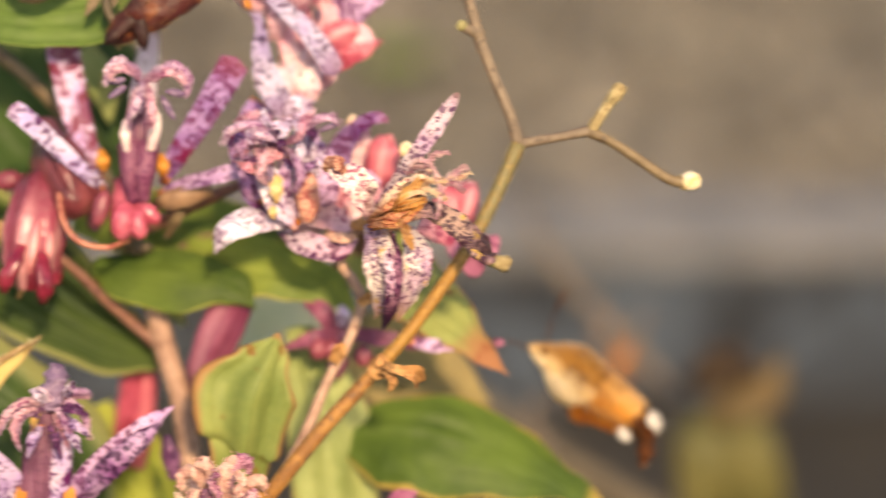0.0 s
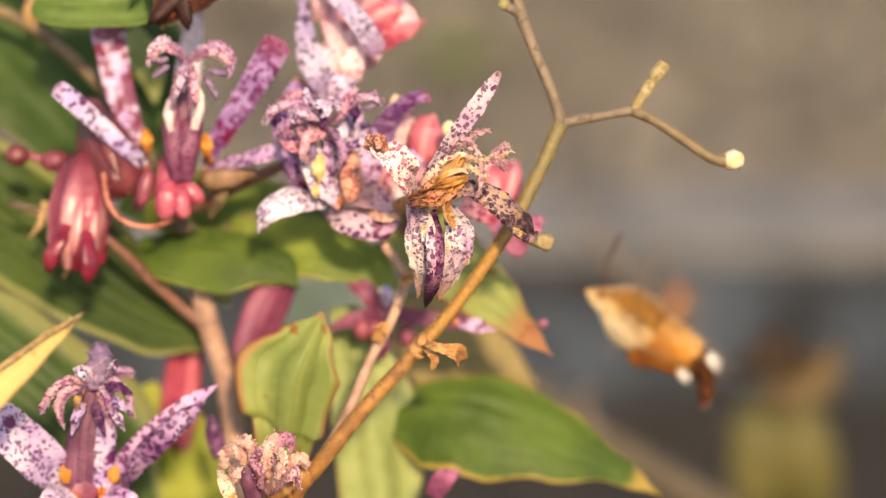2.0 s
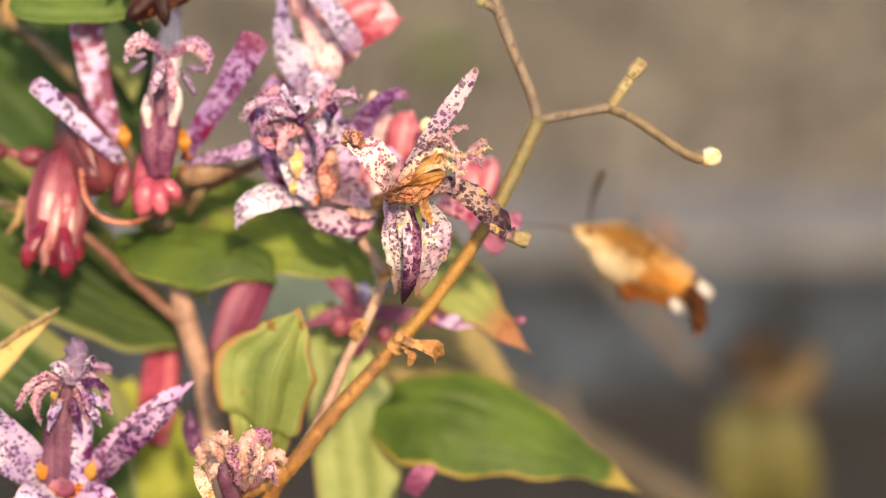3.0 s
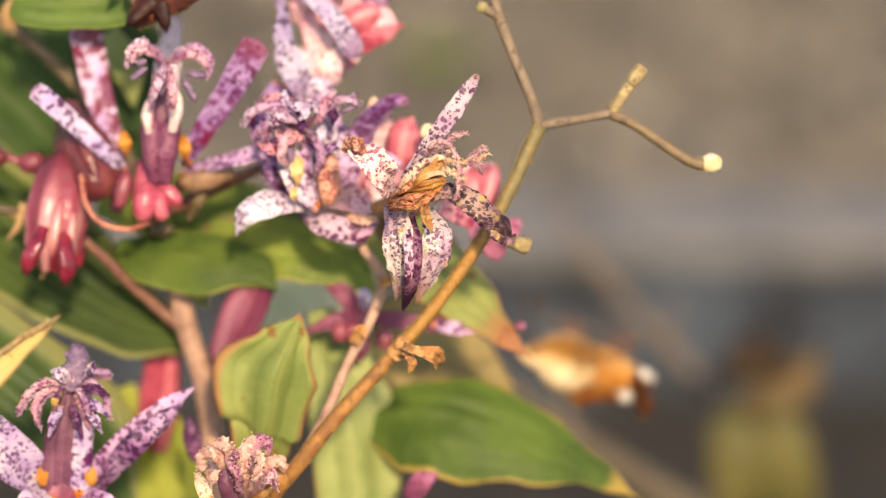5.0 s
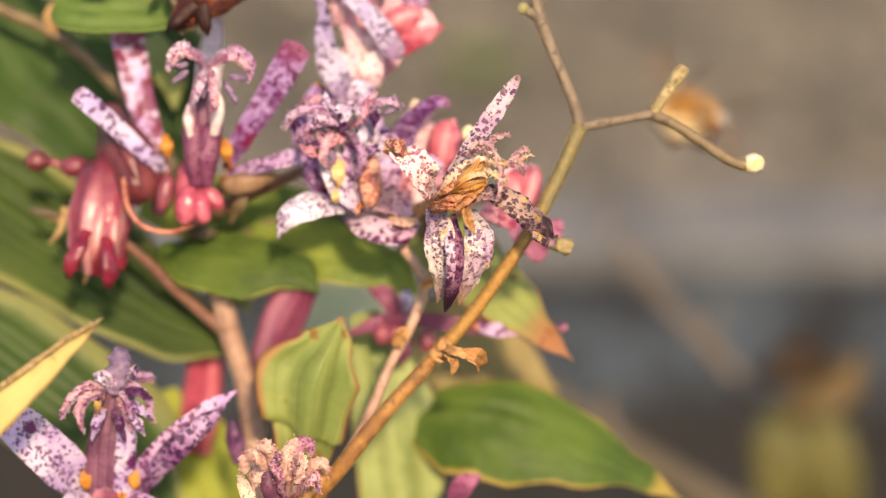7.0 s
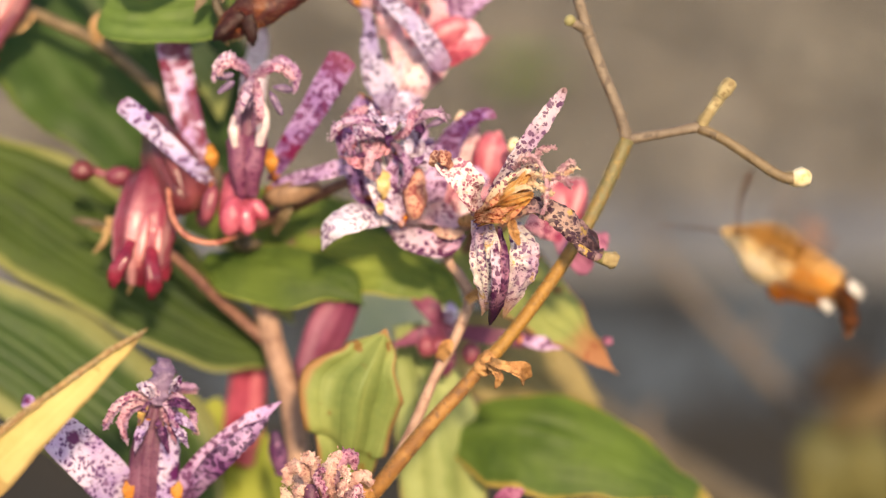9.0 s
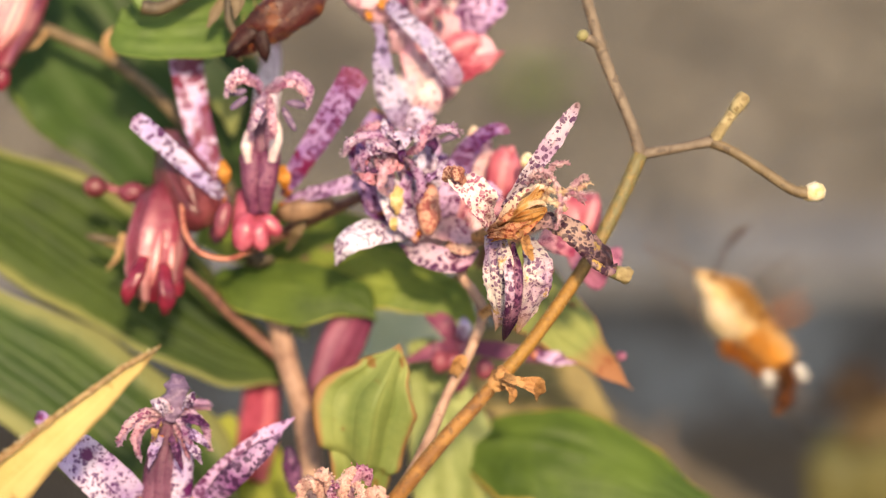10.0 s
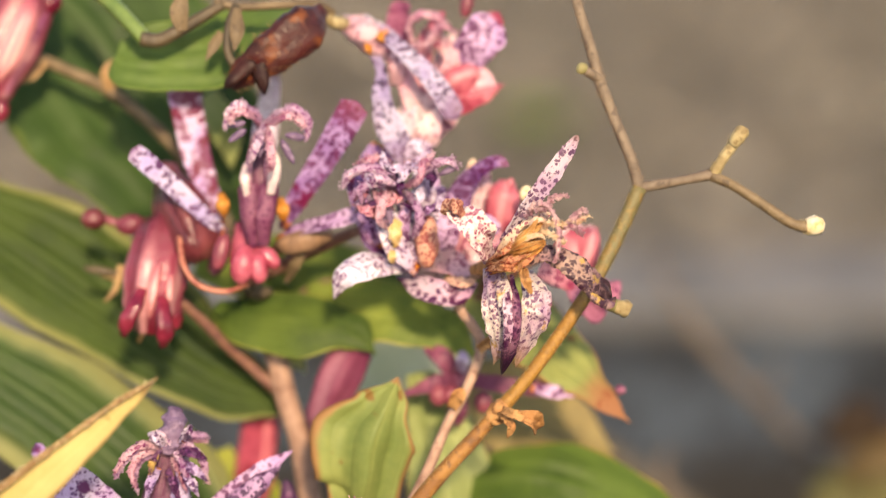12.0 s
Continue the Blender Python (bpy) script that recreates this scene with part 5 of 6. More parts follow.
for k in range(16):
    a, e, u = rng.uniform(-13, 13), rng.uniform(-34, 24), rng.uniform(14, 52)
    part("filament", blade([(861 + abs(a) * 0.5, 470 + a * 0.8, -7 - rng.random() * 4), (880 + u * 0.4, 462 + e * 0.6, -14 - rng.random() * 4), (890 + u, 452 + e * 1.3, -15 - rng.random() * 4)], [6, 9, 3], (rng.uniform(-0.6, 0.6), 0.5, 1), 0.5, 0.8, 2.5, 4, 14, rng.uniform(-60, 60), k * 4.3, 0.4), P_RUSTY if k % 3 else STAMEN_RED, w)
for k in range(13):
    a, b, c = rng.uniform(-12, 12), rng.uniform(-18, 18), rng.uniform(-26, 22)
    part("stamen", blade([(876 + a * 0.4, 468 + a, -6 - rng.random() * 4), (915, 442 + b * 0.7, -14 - rng.random() * 5), (960 + c * 0.3, 412 + c, -15 - rng.random() * 4)], [7, 10, 4], (rng.uniform(-0.6, 0.6), 0.5, 1), 0.4, 0.6, 2.5, 4, 16, rng.uniform(-60, 60), k * 5.1, 0.2), STAMEN, w)
for k, pts in enumerate((
        [(935, 372, -16), (950, 360, -17), (970, 367, -18), (987, 398, -18), (988, 440, -18), (982, 466, -17)],
        [(950, 425, -14), (968, 396, -17), (990, 398, -18), (1018, 393, -17), (1044, 382, -16)],
        [(990, 405, -17), (1012, 400, -18), (1032, 416, -17)],
        [(1005, 396, -17), (1025, 378, -17), (1038, 372, -17)],
        [(960, 372, -16), (978, 352, -16), (1004, 346, -15)],
        [(930, 385, -14), (945, 370, -16), (968, 372, -17)],
        [(940, 430, -13), (962, 412, -17), (985, 420, -18), (1000, 430, -17)])):
    part("style_branch", joined(tube(pts, [4.5, 5, 5, 3.5], 6, 60, 1.0, 0.6, k * 3.1, grain=1800), *glands(pts, [4.5, 5, 5, 3.5], k * 3.1 + 1, 60)), STYLE_DRY if k in (1, 6) else STYLE_PALE, w)


def stem_hairs(parent, pts, radii, count, seed, material):
    rng = random.Random(seed)
    path = smooth_path(pts, 120)
    datas = []
    for _ in range(count):
        i = rng.randrange(1, 119)
        q = path[i]
        tx, ty = path[i + 1][0] - path[i - 1][0], path[i + 1][1] - path[i - 1][1]
        ln = math.hypot(tx, ty)
        rad = float(along(radii, i / 120))
        a = rng.uniform(-1.2, 1.2) + (math.pi if rng.random() < 0.5 else 0)
        nx, ny, nz = -ty / ln * math.cos(a), tx / ln * math.cos(a), -abs(math.sin(a))
        L = rad + rng.uniform(1.5, 4.5)
        lean = rng.uniform(-3, 3)
        datas.append(tube([(q[0] + nx * rad * 0.9, q[1] + ny * rad * 0.9, q[2] + nz * rad * 0.09), (q[0] + nx * L + tx / ln * lean, q[1] + ny * L + ty / ln * lean, q[2] + nz * L * 0.1)], [0.45, 0.2], 3, 1))
    tagged(part("hairs", joined(*datas), material, parent, "fine pale stem hairs"), kind="stuff")


stem_hairs(dry, [(880, 728, 0), (840, 775, 0), (780, 840, 0), (700, 938, 1)], [13, 13.5, 14, 15], 480, 1, TIP_TAN)
stem_hairs(dry, [(882, 728, 0), (925, 680, 0), (985, 600, 0), (1048, 505, 2), (1090, 425, 3), (1132, 332, 3)], [13.6, 12, 12, 12, 12.8, 13.6], 800, 2, TIP_TAN)
stem_hairs(dry, [(1132, 334, 3), (1118, 285, 3), (1085, 205, 4), (1062, 145, 4), (1048, 95, 4), (1020, 0, 4)], [11.7, 10, 10, 11, 10, 9.4], 150, 3, STALK_TAN)
stem_hairs(dry, [(1258, 310, 2), (1300, 330, 1), (1350, 362, 1), (1400, 395, 0), (1432, 402, 0)], [10.7, 9, 9.8, 9.8, 12.3], 100, 4, TIP_TAN)
stem_hairs(dry, [(1262, 308, 2), (1280, 280, 1), (1298, 255, 1), (1308, 240, 0)], [12, 11, 13, 15], 70, 5, TIP_TAN)

# ---- lower shoot with the violet flower and the yellow leaf ----
low = plant("toad_lily_shoot", ground_at(285, 1060, 14), "low toad lily shoot with a violet flower", "flowering plant")
part("main_stem", tube([(282, 1000, 13), (285, 1060, 14)] + down(285, 1060, 14), [16, 17, 17, 17, 22, 24, 26], 12), STALK_TAN, low, "tan stem")
f5 = part("flower", tube([(282, 1005, 13), (285, 975, 12), (288, 950, 12)], [30, 44, 36], 12), ROSE, low, "violet dotted flower with tall plum column")
petal(f5, [(262, 985, 12), (196, 922, 5), (138, 868, 2), (74, 812, 2)], [50, 84, 80, 44], P_INDIGO, (-0.3, 0.5, 1), 0.3)
petal(f5, [(318, 975, 12), (395, 895, 8), (460, 840, 7), (518, 798, 9)], [34, 42, 34, 8], P_LILAC, (-0.2, 0.4, 1), 0.6)
petal(f5, [(335, 985, 14), (402, 908, 5), (455, 860, 4), (496, 826, 7)], [28, 44, 36, 8], P_SOOT, (0.3, 0.3, 1), -0.4, 0.3)
petal(f5, [(275, 1000, 8), (240, 1010, 2), (200, 1040, 0)], [60, 80, 50], P_WHITE, (0, 0.6, 1), 0.2)
petal(f5, [(300, 1000, 8), (340, 1020, 4), (380, 1060, 4)], [60, 80, 50], P_LILAC, (0, 0.6, 1), 0.2)
petal(f5, [(92, 835, 10), (70, 800, 8), (58, 795, 10)], [20, 26, 10], P_VIOLET, (0, 0.2, 1), 0.4)
for x, y in ((246, 955), (332, 955)):
    part("nectary", blade([(x, y - 16, 8), (x, y, 7), (x + 2, y + 18, 8)], [10, 22, 14], (0, 0.3, 1), 0.3, 0.4, 3, 6, 10, ragged=0.6), ORANGE, f5)
for k, dx in enumerate((-30, -14, 2, 16, 30)):
    part("filament", tube([(288 + dx, 985, 10), (292 + dx, 900, 7), (302 + dx * 0.7, 820, 6), (306 + dx * 0.4, 770, 6)], [16, 15, 13, 9], 10, 24, 0.12, seed=k), COLUMN if k < 3 else P_INDIGO, f5)
part("column_tip", tube([(300, 800, 4), (304, 766, 3), (308, 742, 4), (312, 726, 5)], [20, 20, 20, 12], 14, 26, 0.55, grain=900), ANTHER, f5, "purple column tip")
for k, pts in enumerate((
        [(300, 800, 6), (260, 785, 0), (225, 805, -2), (202, 840, -1)],
        [(298, 805, 6), (255, 800, 1), (235, 830, 0), (240, 865, 1)],
        [(305, 795, 4), (335, 790, 2), (358, 815, 2), (362, 848, 3)],
        [(310, 780, 6), (335, 770, 6), (368, 772, 8)],
        [(300, 790, 2), (280, 770, 0), (265, 780, 0)],
        [(310, 800, 2), (325, 830, 0), (335, 860, 1)])):
    part("style_branch", bead_tube(pts, [7, 9, 8, 5], k * 1.9), STYLE if k < 2 else STYLE_PURPLE, f5)
    part("style_branch", bead_tube([(x + 5 * math.sin(k), y + 9, dd + 2) for x, y, dd in pts], [5, 6, 6, 4], k * 1.9 + 0.8), STYLE_PURPLE if k < 2 else STYLE, f5)
for k, (x, y, x2, y2) in enumerate(((316, 800, 366, 812), (320, 820, 368, 852), (322, 840, 352, 880), (284, 800, 262, 850), (290, 790, 262, 768), (320, 780, 340, 756), (300, 830, 318, 890), (280, 830, 258, 890))):
    petal(f5, [(x, y, 2), ((x + x2) / 2, (y + y2) / 2 - 5, -1), (x2, y2, 1)], [12, 18, 5], P_FOLD if k in (0, 3, 6) else P_INDIGO, (0.5 * (k % 3 - 1), 0.3, 1), 0.5, 0.9, 50 * (k % 2), k * 1.9, ragged=0.4, name="filament", crumple=0.7)
petal(f5, [(520, 930, 24), (512, 890, 22), (505, 850, 22)], [24, 34, 18], P_FOLD, (0, 0, 1), -0.5)
gold_leaf = part("leaf", blade([(120, 1300, 10), (-140, 1070, -26), (0, 925, -31), (82, 848, -32), (156, 780, -32), (226, 716, -32), (272, 678, -32)], [(40, 40), (136, 120), (106, 100), (80, 74), (58, 54), (34, 30), (7, 7)], (0.1, 0.5, 1), 0.25, 0.12, 5, 14, 50, seed=5.5, ragged=0.03), LEAF_GOLD, low, "narrow yellow leaf with brown speckled rim")
part("dry_rim", blade([(-106, 980, -31), (-30, 894, -33), (58, 822, -33.5), (139, 761, -33.5), (216, 706, -33.5), (262, 682, -33.5), (280, 668, -33)], [12, 12, 11, 10, 9, 7, 4], (-0.2, 0.4, 1), 0.5, 0.9, 4, 10, 90, seed=2.2, ragged=0.7, crumple=0.8), RIM, gold_leaf, "dry brown curled leaf rim")
rng = random.Random(17)
flecks = []
for _ in range(90):
    q = rng.random()
    x, y = -60 + 330 * q, 905 - 228 * q
    k = rng.uniform(-6, 10)
    flecks.append(tube([(x - k, y - 2 + k * 0.2, -34.5), (x - k - rng.uniform(2, 6), y - 2 - rng.uniform(1, 5), -35.5)], [1.0, 0.5], 3, 1))
tagged(part("fringe", joined(*flecks), TIP, gold_leaf, "pale dry fibres"), kind="stuff")
part("leaf_stalk", tube([(120, 1295, 10), (200, 1380, 14), (290, 1460, 20)], [12, 12, 12]), STALK_TAN, low)

# ---- small withered flower at the foot of the dry stalk ----
f7 = part("withered_flower", tube([(690, 948, 2), (660, 955, 2), (630, 970, 2), (600, 990, 4)], [14, 20, 30, 26], 12, 16, 0.2), DRY, dry, "crumpled cream and pink withered flower")
for k, (pts, m) in enumerate((
        ([(600, 990, 2), (572, 935, -4), (548, 910, -6), (530, 925, -4), (528, 950, -2)], STYLE_PEACH),
        ([(600, 988, 0), (585, 925, -6), (572, 900, -8), (552, 898, -7)], STYLE_PEACH),
        ([(602, 988, 0), (612, 930, -8), (628, 892, -9), (646, 896, -8), (650, 920, -6)], STYLE),
        ([(602, 988, -2), (600, 940, -10), (606, 905, -11), (622, 885, -10)], STYLE_PEACH),
        ([(606, 988, 2), (638, 945, -4), (662, 930, -5), (676, 950, -3)], STYLE_PEACH),
        ([(600, 990, 0), (560, 960, -8), (545, 955, -9), (540, 980, -7)], STYLE_PEACH),
        ([(606, 990, 0), (640, 965, -8), (655, 960, -9), (660, 985, -7)], STYLE),
        ([(604, 990, -2), (590, 960, -12), (580, 930, -13), (592, 915, -12)], STYLE),
        ([(604, 990, -2), (622, 955, -12), (632, 930, -13), (622, 915, -12)], STYLE_PEACH))):
    part("style_branch", bead_tube(pts, [10, 14, 14, 10], k * 2.2 + 0.5), m, f7, "crumpled peach style branch")
part("column", tube([(585, 1010, -4), (572, 970, -8), (570, 945, -8)], [16, 15, 10], 10), COLUMN, f7, "plum column")
petal(f7, [(520, 952, -4), (530, 980, -8), (548, 1020, -6)], [12, 26, 20], P_DRY, (0.3, 0.2, 1), 0.4, 0.3)
for k, (x, y) in enumerate(((540, 930), (600, 905), (655, 940))):
    petal(f7, [(600, 995, 6), ((600 + x) / 2, (985 + y) / 2, 4), (x, y, 6)], [26, 44, 16], P_DRY if k != 1 else P_PINK, (0, 0.3, 1), 0.4, 0.8, ragged=0.25, seed=k * 4.0)

# ---- plants farther back, on the soil ----
FAR_STALK = skin_material("far_stalk_brown", "564c44", "685c50", None, 40, 0.8)
FAR_LEAF = leaf_material("far_leaf_green", "52522e", "646038", "645838", 0.15)
FAR_BROWN = leaf_material("far_leaf_brown", "241809", "3a2810", "1c1408", 0.1, thin=0.15)
FAR_TAN = leaf_material("far_leaf_tan", "52462f", "645438", "443824", 0.1)

back1 = plant("dry_stalk", ground_at(1600, 975, 420), "bare grey-brown stalk leaning over the soil", "dry plant")
part("stem", tube([(1150, 430, 400), (1190, 520, 403), (1240, 598, 406), (1340, 704, 410), (1450, 818, 415), (1600, 975, 420)] + down(1600, 975, 420), [3, 6, 9, 11, 13, 15, 24, 28, 24, 24, 24], 10), FAR_STALK, back1)
part("twig", tube([(1340, 704, 410), (1365, 680, 405), (1380, 640, 402)], [9, 7, 4], 8), FAR_STALK, back1)
part("node", ball(1342, 706, 410, 18, 14, 40, lump=0.2), FAR_STALK, back1)
wilt = plant("withered_plant", ground_at(1530, 1000, 380), "withered plant with curled brown leaf and yellow-green leaves", "dry plant")
part("stem", tube([(1530, 790, 380), (1530, 900, 380), (1530, 1000, 380)] + down(1530, 1000, 380), [16, 16, 16, 16, 16, 16, 16, 16], 8), FAR_STALK, wilt)
part("leaf", blade([(1440, 770, 370), (1488, 752, 360), (1543, 746, 362), (1592, 766, 370)], [24, 84, 84, 24], (0, 0.3, 1), -0.3, 0.3, seed=1), FAR_BROWN, wilt, "curled dark brown leaf")
part("leaf", blade([(1480, 840, 372), (1545, 815, 368), (1600, 790, 370), (1625, 730, 374)], [36, 80, 70, 20], (0, 0.3, 1), -0.2, 0.3, seed=2), FAR_TAN, wilt, "tan dry leaf")
part("leaf", blade([(1470, 830, 370), (1480, 880, 362), (1500, 980, 365), (1520, 1100, 380)], [30, 100, 120, 40], (0, 0.3, 1), -0.2, 0.3, seed=3), FAR_LEAF, wilt, "yellow-green leaf")
part("leaf", blade([(1560, 830, 370), (1570, 880, 362), (1580, 980, 365), (1560, 1100, 380)], [30, 90, 110, 40], (0, 0.3, 1), -0.2, 0.3, seed=4), FAR_LEAF, wilt, "yellow-green leaf")
back2 = plant("dry_stalk", ground_at(1460, 1060, 300), "thick tan dry stalk lying aslant", "dry plant")
part("stem", tube([(950, 715, 330), (1050, 788, 325), (1190, 890, 315), (1325, 975, 305), (1460, 1060, 300)] + down(1460, 1060, 300), [14, 20, 27, 29, 28, 28, 28, 24, 24, 24], 10), skin_material("far_stalk_tan", "3c362c", "4e4536", None, 40, 0.8), back2)

part("twig", tube([(1190, 890, 315), (1170, 835, 312), (1180, 800, 310)], [12, 9, 5], 8), FAR_STALK, back2)
part("node", ball(1192, 891, 315, 32, 24, 50, lump=0.2), FAR_STALK, back2)

WEED_LEAF = leaf_material("weed_leaf_green", "4c6a1e", "6e8a2c", "7c8a38", 0.1)


def weed(x, y, seed):
    """A low green weed between the stones."""
    rng = random.Random(seed)
    base = Vector((x, y, 0.115))
    ob = plant("weed", base, "small low green weed growing in the gravel", "weed")
    for k in range(9):
        a = k * 0.7 + rng.random()
        L, w2 = rng.uniform(0.04, 0.06), rng.uniform(0.012, 0.018)
        out, sidev = Vector((math.cos(a), math.sin(a), 0)), Vector((-math.sin(a), math.cos(a), 0))
        v, f, u = [], [], []
        for i in range(7):
            s = i / 6
            c0 = base + out * (L * s) + Vector((0, 0, 0.028 * math.sin(s * 2.2)))
            h = w2 * math.sin(math.pi * min(0.98, 0.12 + s * 0.86))
            v += [c0 - sidev * h, c0 + Vector((0, 0, -0.002)), c0 + sidev * h]
            u += [(0, s), (0.5, s), (1, s)]
        for i in range(6):
            for j in range(2):
                q = i * 3 + j
                f.append((q, q + 1, q + 4, q + 3))
        part("leaf", (v, f, u), WEED_LEAF, ob)


weed(0.105, 2.86, 1)

# ---- hawk moth ----
MM = 0.0009  # one unit of the moth's measures
FUR_PALE = skin_material("moth_fur_cream", "d2bc94", "e6d8bc", "d8c4a0", 260, 0.85, 0.1, gloss=0.15, relief=0.9)
FUR_DARK = skin_material("moth_fur_dark", "2c1810", "46280f", "6a3a1a", 300, 0.8, 0, gloss=0.15, relief=0.9)
FUR_TAIL = skin_material("moth_tail_brown", "3a2012", "5a3218", "2c180c", 300, 0.8, 0, gloss=0.15, relief=0.9)
TUFT = skin_material("moth_tuft_white", "b4b0aa", "d6d2cc", None, 300, 0.8, 0.1, gloss=0.2)
EYE = skin_material("moth_eye", "140c08", "2a1810", None, 300, 0.15)
WING_ORANGE = skin_material("moth_hindwing_orange", "a8641e", "c48438", "8c5020", 90, 0.7)
WING_BROWN = skin_material("moth_forewing_brown", "6a5848", "7c6a56", "54463a", 120, 0.75)


def fur_material(name, top, low, flank, level=-0.6, blend=3.0):
    """Fur that pales from back to belly, level and blend in moth units of height."""
    t = Tree(name)
    sep = t.node("ShaderNodeSeparateXYZ")
    t.link(t.coord.outputs["Object"], sep.inputs[0])
    big, fine = t.noise(330, 3), t.noise(2400, 3)
    height = t.math("MULTIPLY_ADD", big, 0.003, t.math("SUBTRACT", sep.outputs[2], 0.0015))
    col = t.mix(t.band(height, (level - blend / 2) * MM, (level + blend / 2) * MM), srgb(low), srgb(top))
    col = t.mix(t.math("MULTIPLY", t.band(t.noise(700, 3), 0.5, 0.68), 0.5), col, srgb(flank))
    t.bump(t.math("ADD", fine, big), 0.8, 0.0005)
    return t.done(col, 0.85, 0.0, None, 0.12, 0.3)


FUR_THORAX = fur_material("moth_fur_thorax", "7a5424", "d4b88a", "94703e", -0.2, 3.2)
FUR_ABDOMEN = fur_material("moth_fur_abdomen", "b08650", "b0742c", "c8a068", 0.4, 3.4)
FUR_TUFT = fur_material("moth_fur_tuft", "b06c20", "985414", "c08438", -5.5, 3.0)
for sheer, part_of_light in ((WING_ORANGE, 0.5), (WING_BROWN, 0.4)):
    sheer.node_tree.nodes["Principled BSDF"].inputs["Alpha"].default_value = part_of_light


def spindle(stations, sides=16, lump=0.0, fluff=0, seed=1, mm=MM):
    """A body in moth units along local x: stations of (x, z, half width y, half height z)."""
    verts, faces, uvs = [], [], []
    n = (len(stations) - 1) * 4
    P = smooth_path(stations, n)
    for i, (x, z, ry, rz) in enumerate(P):
        for k in range(sides):
            a = 2 * math.pi * k / sides
            f = 1 + lump * noise.noise(Vector((x * 0.9, a * 2.5, seed)))
            verts.append(Vector((x, math.cos(a) * ry * f, z + math.sin(a) * rz * f)) * mm)
            uvs.append((k / sides, i / n))
    for i in range(n):
        for k in range(sides):
            k2 = (k + 1) % sides
            faces.append((i * sides + k, (i + 1) * sides + k, (i + 1) * sides + k2, i * sides + k2))
    for i in (0, n):
        o = len(verts)
        verts.append(Vector((P[i][0], 0, P[i][1])) * mm)
        uvs.append((0.5, i / n))
        for k in range(sides):
            faces.append((i * sides + k, i * sides + (k + 1) % sides, o))
    if fluff:
        rng = random.Random(seed)
        for _ in range(fluff):
            i = rng.randrange(1, n)
            a = rng.uniform(0, 2 * math.pi)
            x, z, ry, rz = P[i]
            nrm = Vector((0, math.cos(a), math.sin(a)))
            p = Vector((x, nrm.y * ry, z + nrm.z * rz))
            tipv = p + nrm * rng.uniform(0.5, 1.0) + Vector((-rng.uniform(1.0, 2.2), 0, 0))
            sidev = Vector((0, -nrm.z, nrm.y)) * 0.16
            o = len(verts)
            verts += [(p + sidev) * mm, (p - sidev) * mm, tipv * mm]
            uvs += [(a / 6.3, i / n)] * 3
            faces.append((o, o + 1, o + 2))
    return verts, faces, uvs


moth = new("hawk_moth")
tagged(moth, "hovering orange-brown hawk moth with white side tufts and dark tail", "moth")
thorax = part("thorax", spindle([(17, -0.4, 1.8, 2.0), (14.4, 0.2, 4.0, 4.0), (10.5, 0.6, 5.6, 5.4), (6, 0.4, 5.9, 5.6), (2.0, 0.0, 5.0, 4.8)], 20, 0.06, 620, 2), FUR_THORAX, moth, "furry golden brown thorax paling downwards")
part("breast", spindle([(15.6, -1.6, 1.8, 1.7), (11.5, -2.4, 4.8, 4.2), (7.5, -3.0, 5.2, 4.4), (4.6, -3.0, 3.6, 3.2)], 16, 0.06, 320, 3), FUR_PALE, moth, "cream furry underside")
head = part("head", spindle([(20.4, -0.9, 0.3, 0.4), (18.9, -0.6, 1.3, 1.4), (16.6, -0.1, 2.4, 2.5), (14.4, 0.2, 2.8, 2.9)], 14, 0.05, 160, 4), FUR_THORAX, moth, "brown head")
part("cheek", spindle([(19.4, -1.4, 0.7, 0.7), (16.8, -1.6, 2.2, 1.7), (14.2, -1.6, 2.8, 2.1)], 12, 0.05, 80, 5), FUR_PALE, head, "cream cheek")


def egg_mm(x, y, z, rx, ry, rz, sides=12):
    v, f, u = spindle([(-rx, 0, 0.05, 0.05), (-rx * 0.7, 0, ry * 0.7, rz * 0.7), (0, 0, ry, rz), (rx * 0.7, 0, ry * 0.7, rz * 0.7), (rx, 0, 0.05, 0.05)], sides)
    return [p + Vector((x, y, z)) * MM for p in v], f, u


def wire_mm(pts, radii, sides=6, n=24):
    path = smooth_path(pts, n)
    verts, faces, uvs = [], [], []
    for i, p in enumerate(path):
        tan = Vector(path[min(i + 1, n)] - path[max(i - 1, 0)]).normalized()
        a = tan.cross(Vector((0.1, 0.2, 1))).normalized()
        b = tan.cross(a)
        r = float(along(radii, i / n))
        for k in range(sides):
            w2 = 2 * math.pi * k / sides
            verts.append((Vector(p) + (a * math.cos(w2) + b * math.sin(w2)) * r) * MM)
            uvs.append((k / sides, i / n))
    for i in range(n):
        for k in range(sides):
            k2 = (k + 1) % sides
            faces.append((i * sides + k, i * sides + k2, (i + 1) * sides + k2, (i + 1) * sides + k))
    return verts, faces, uvs


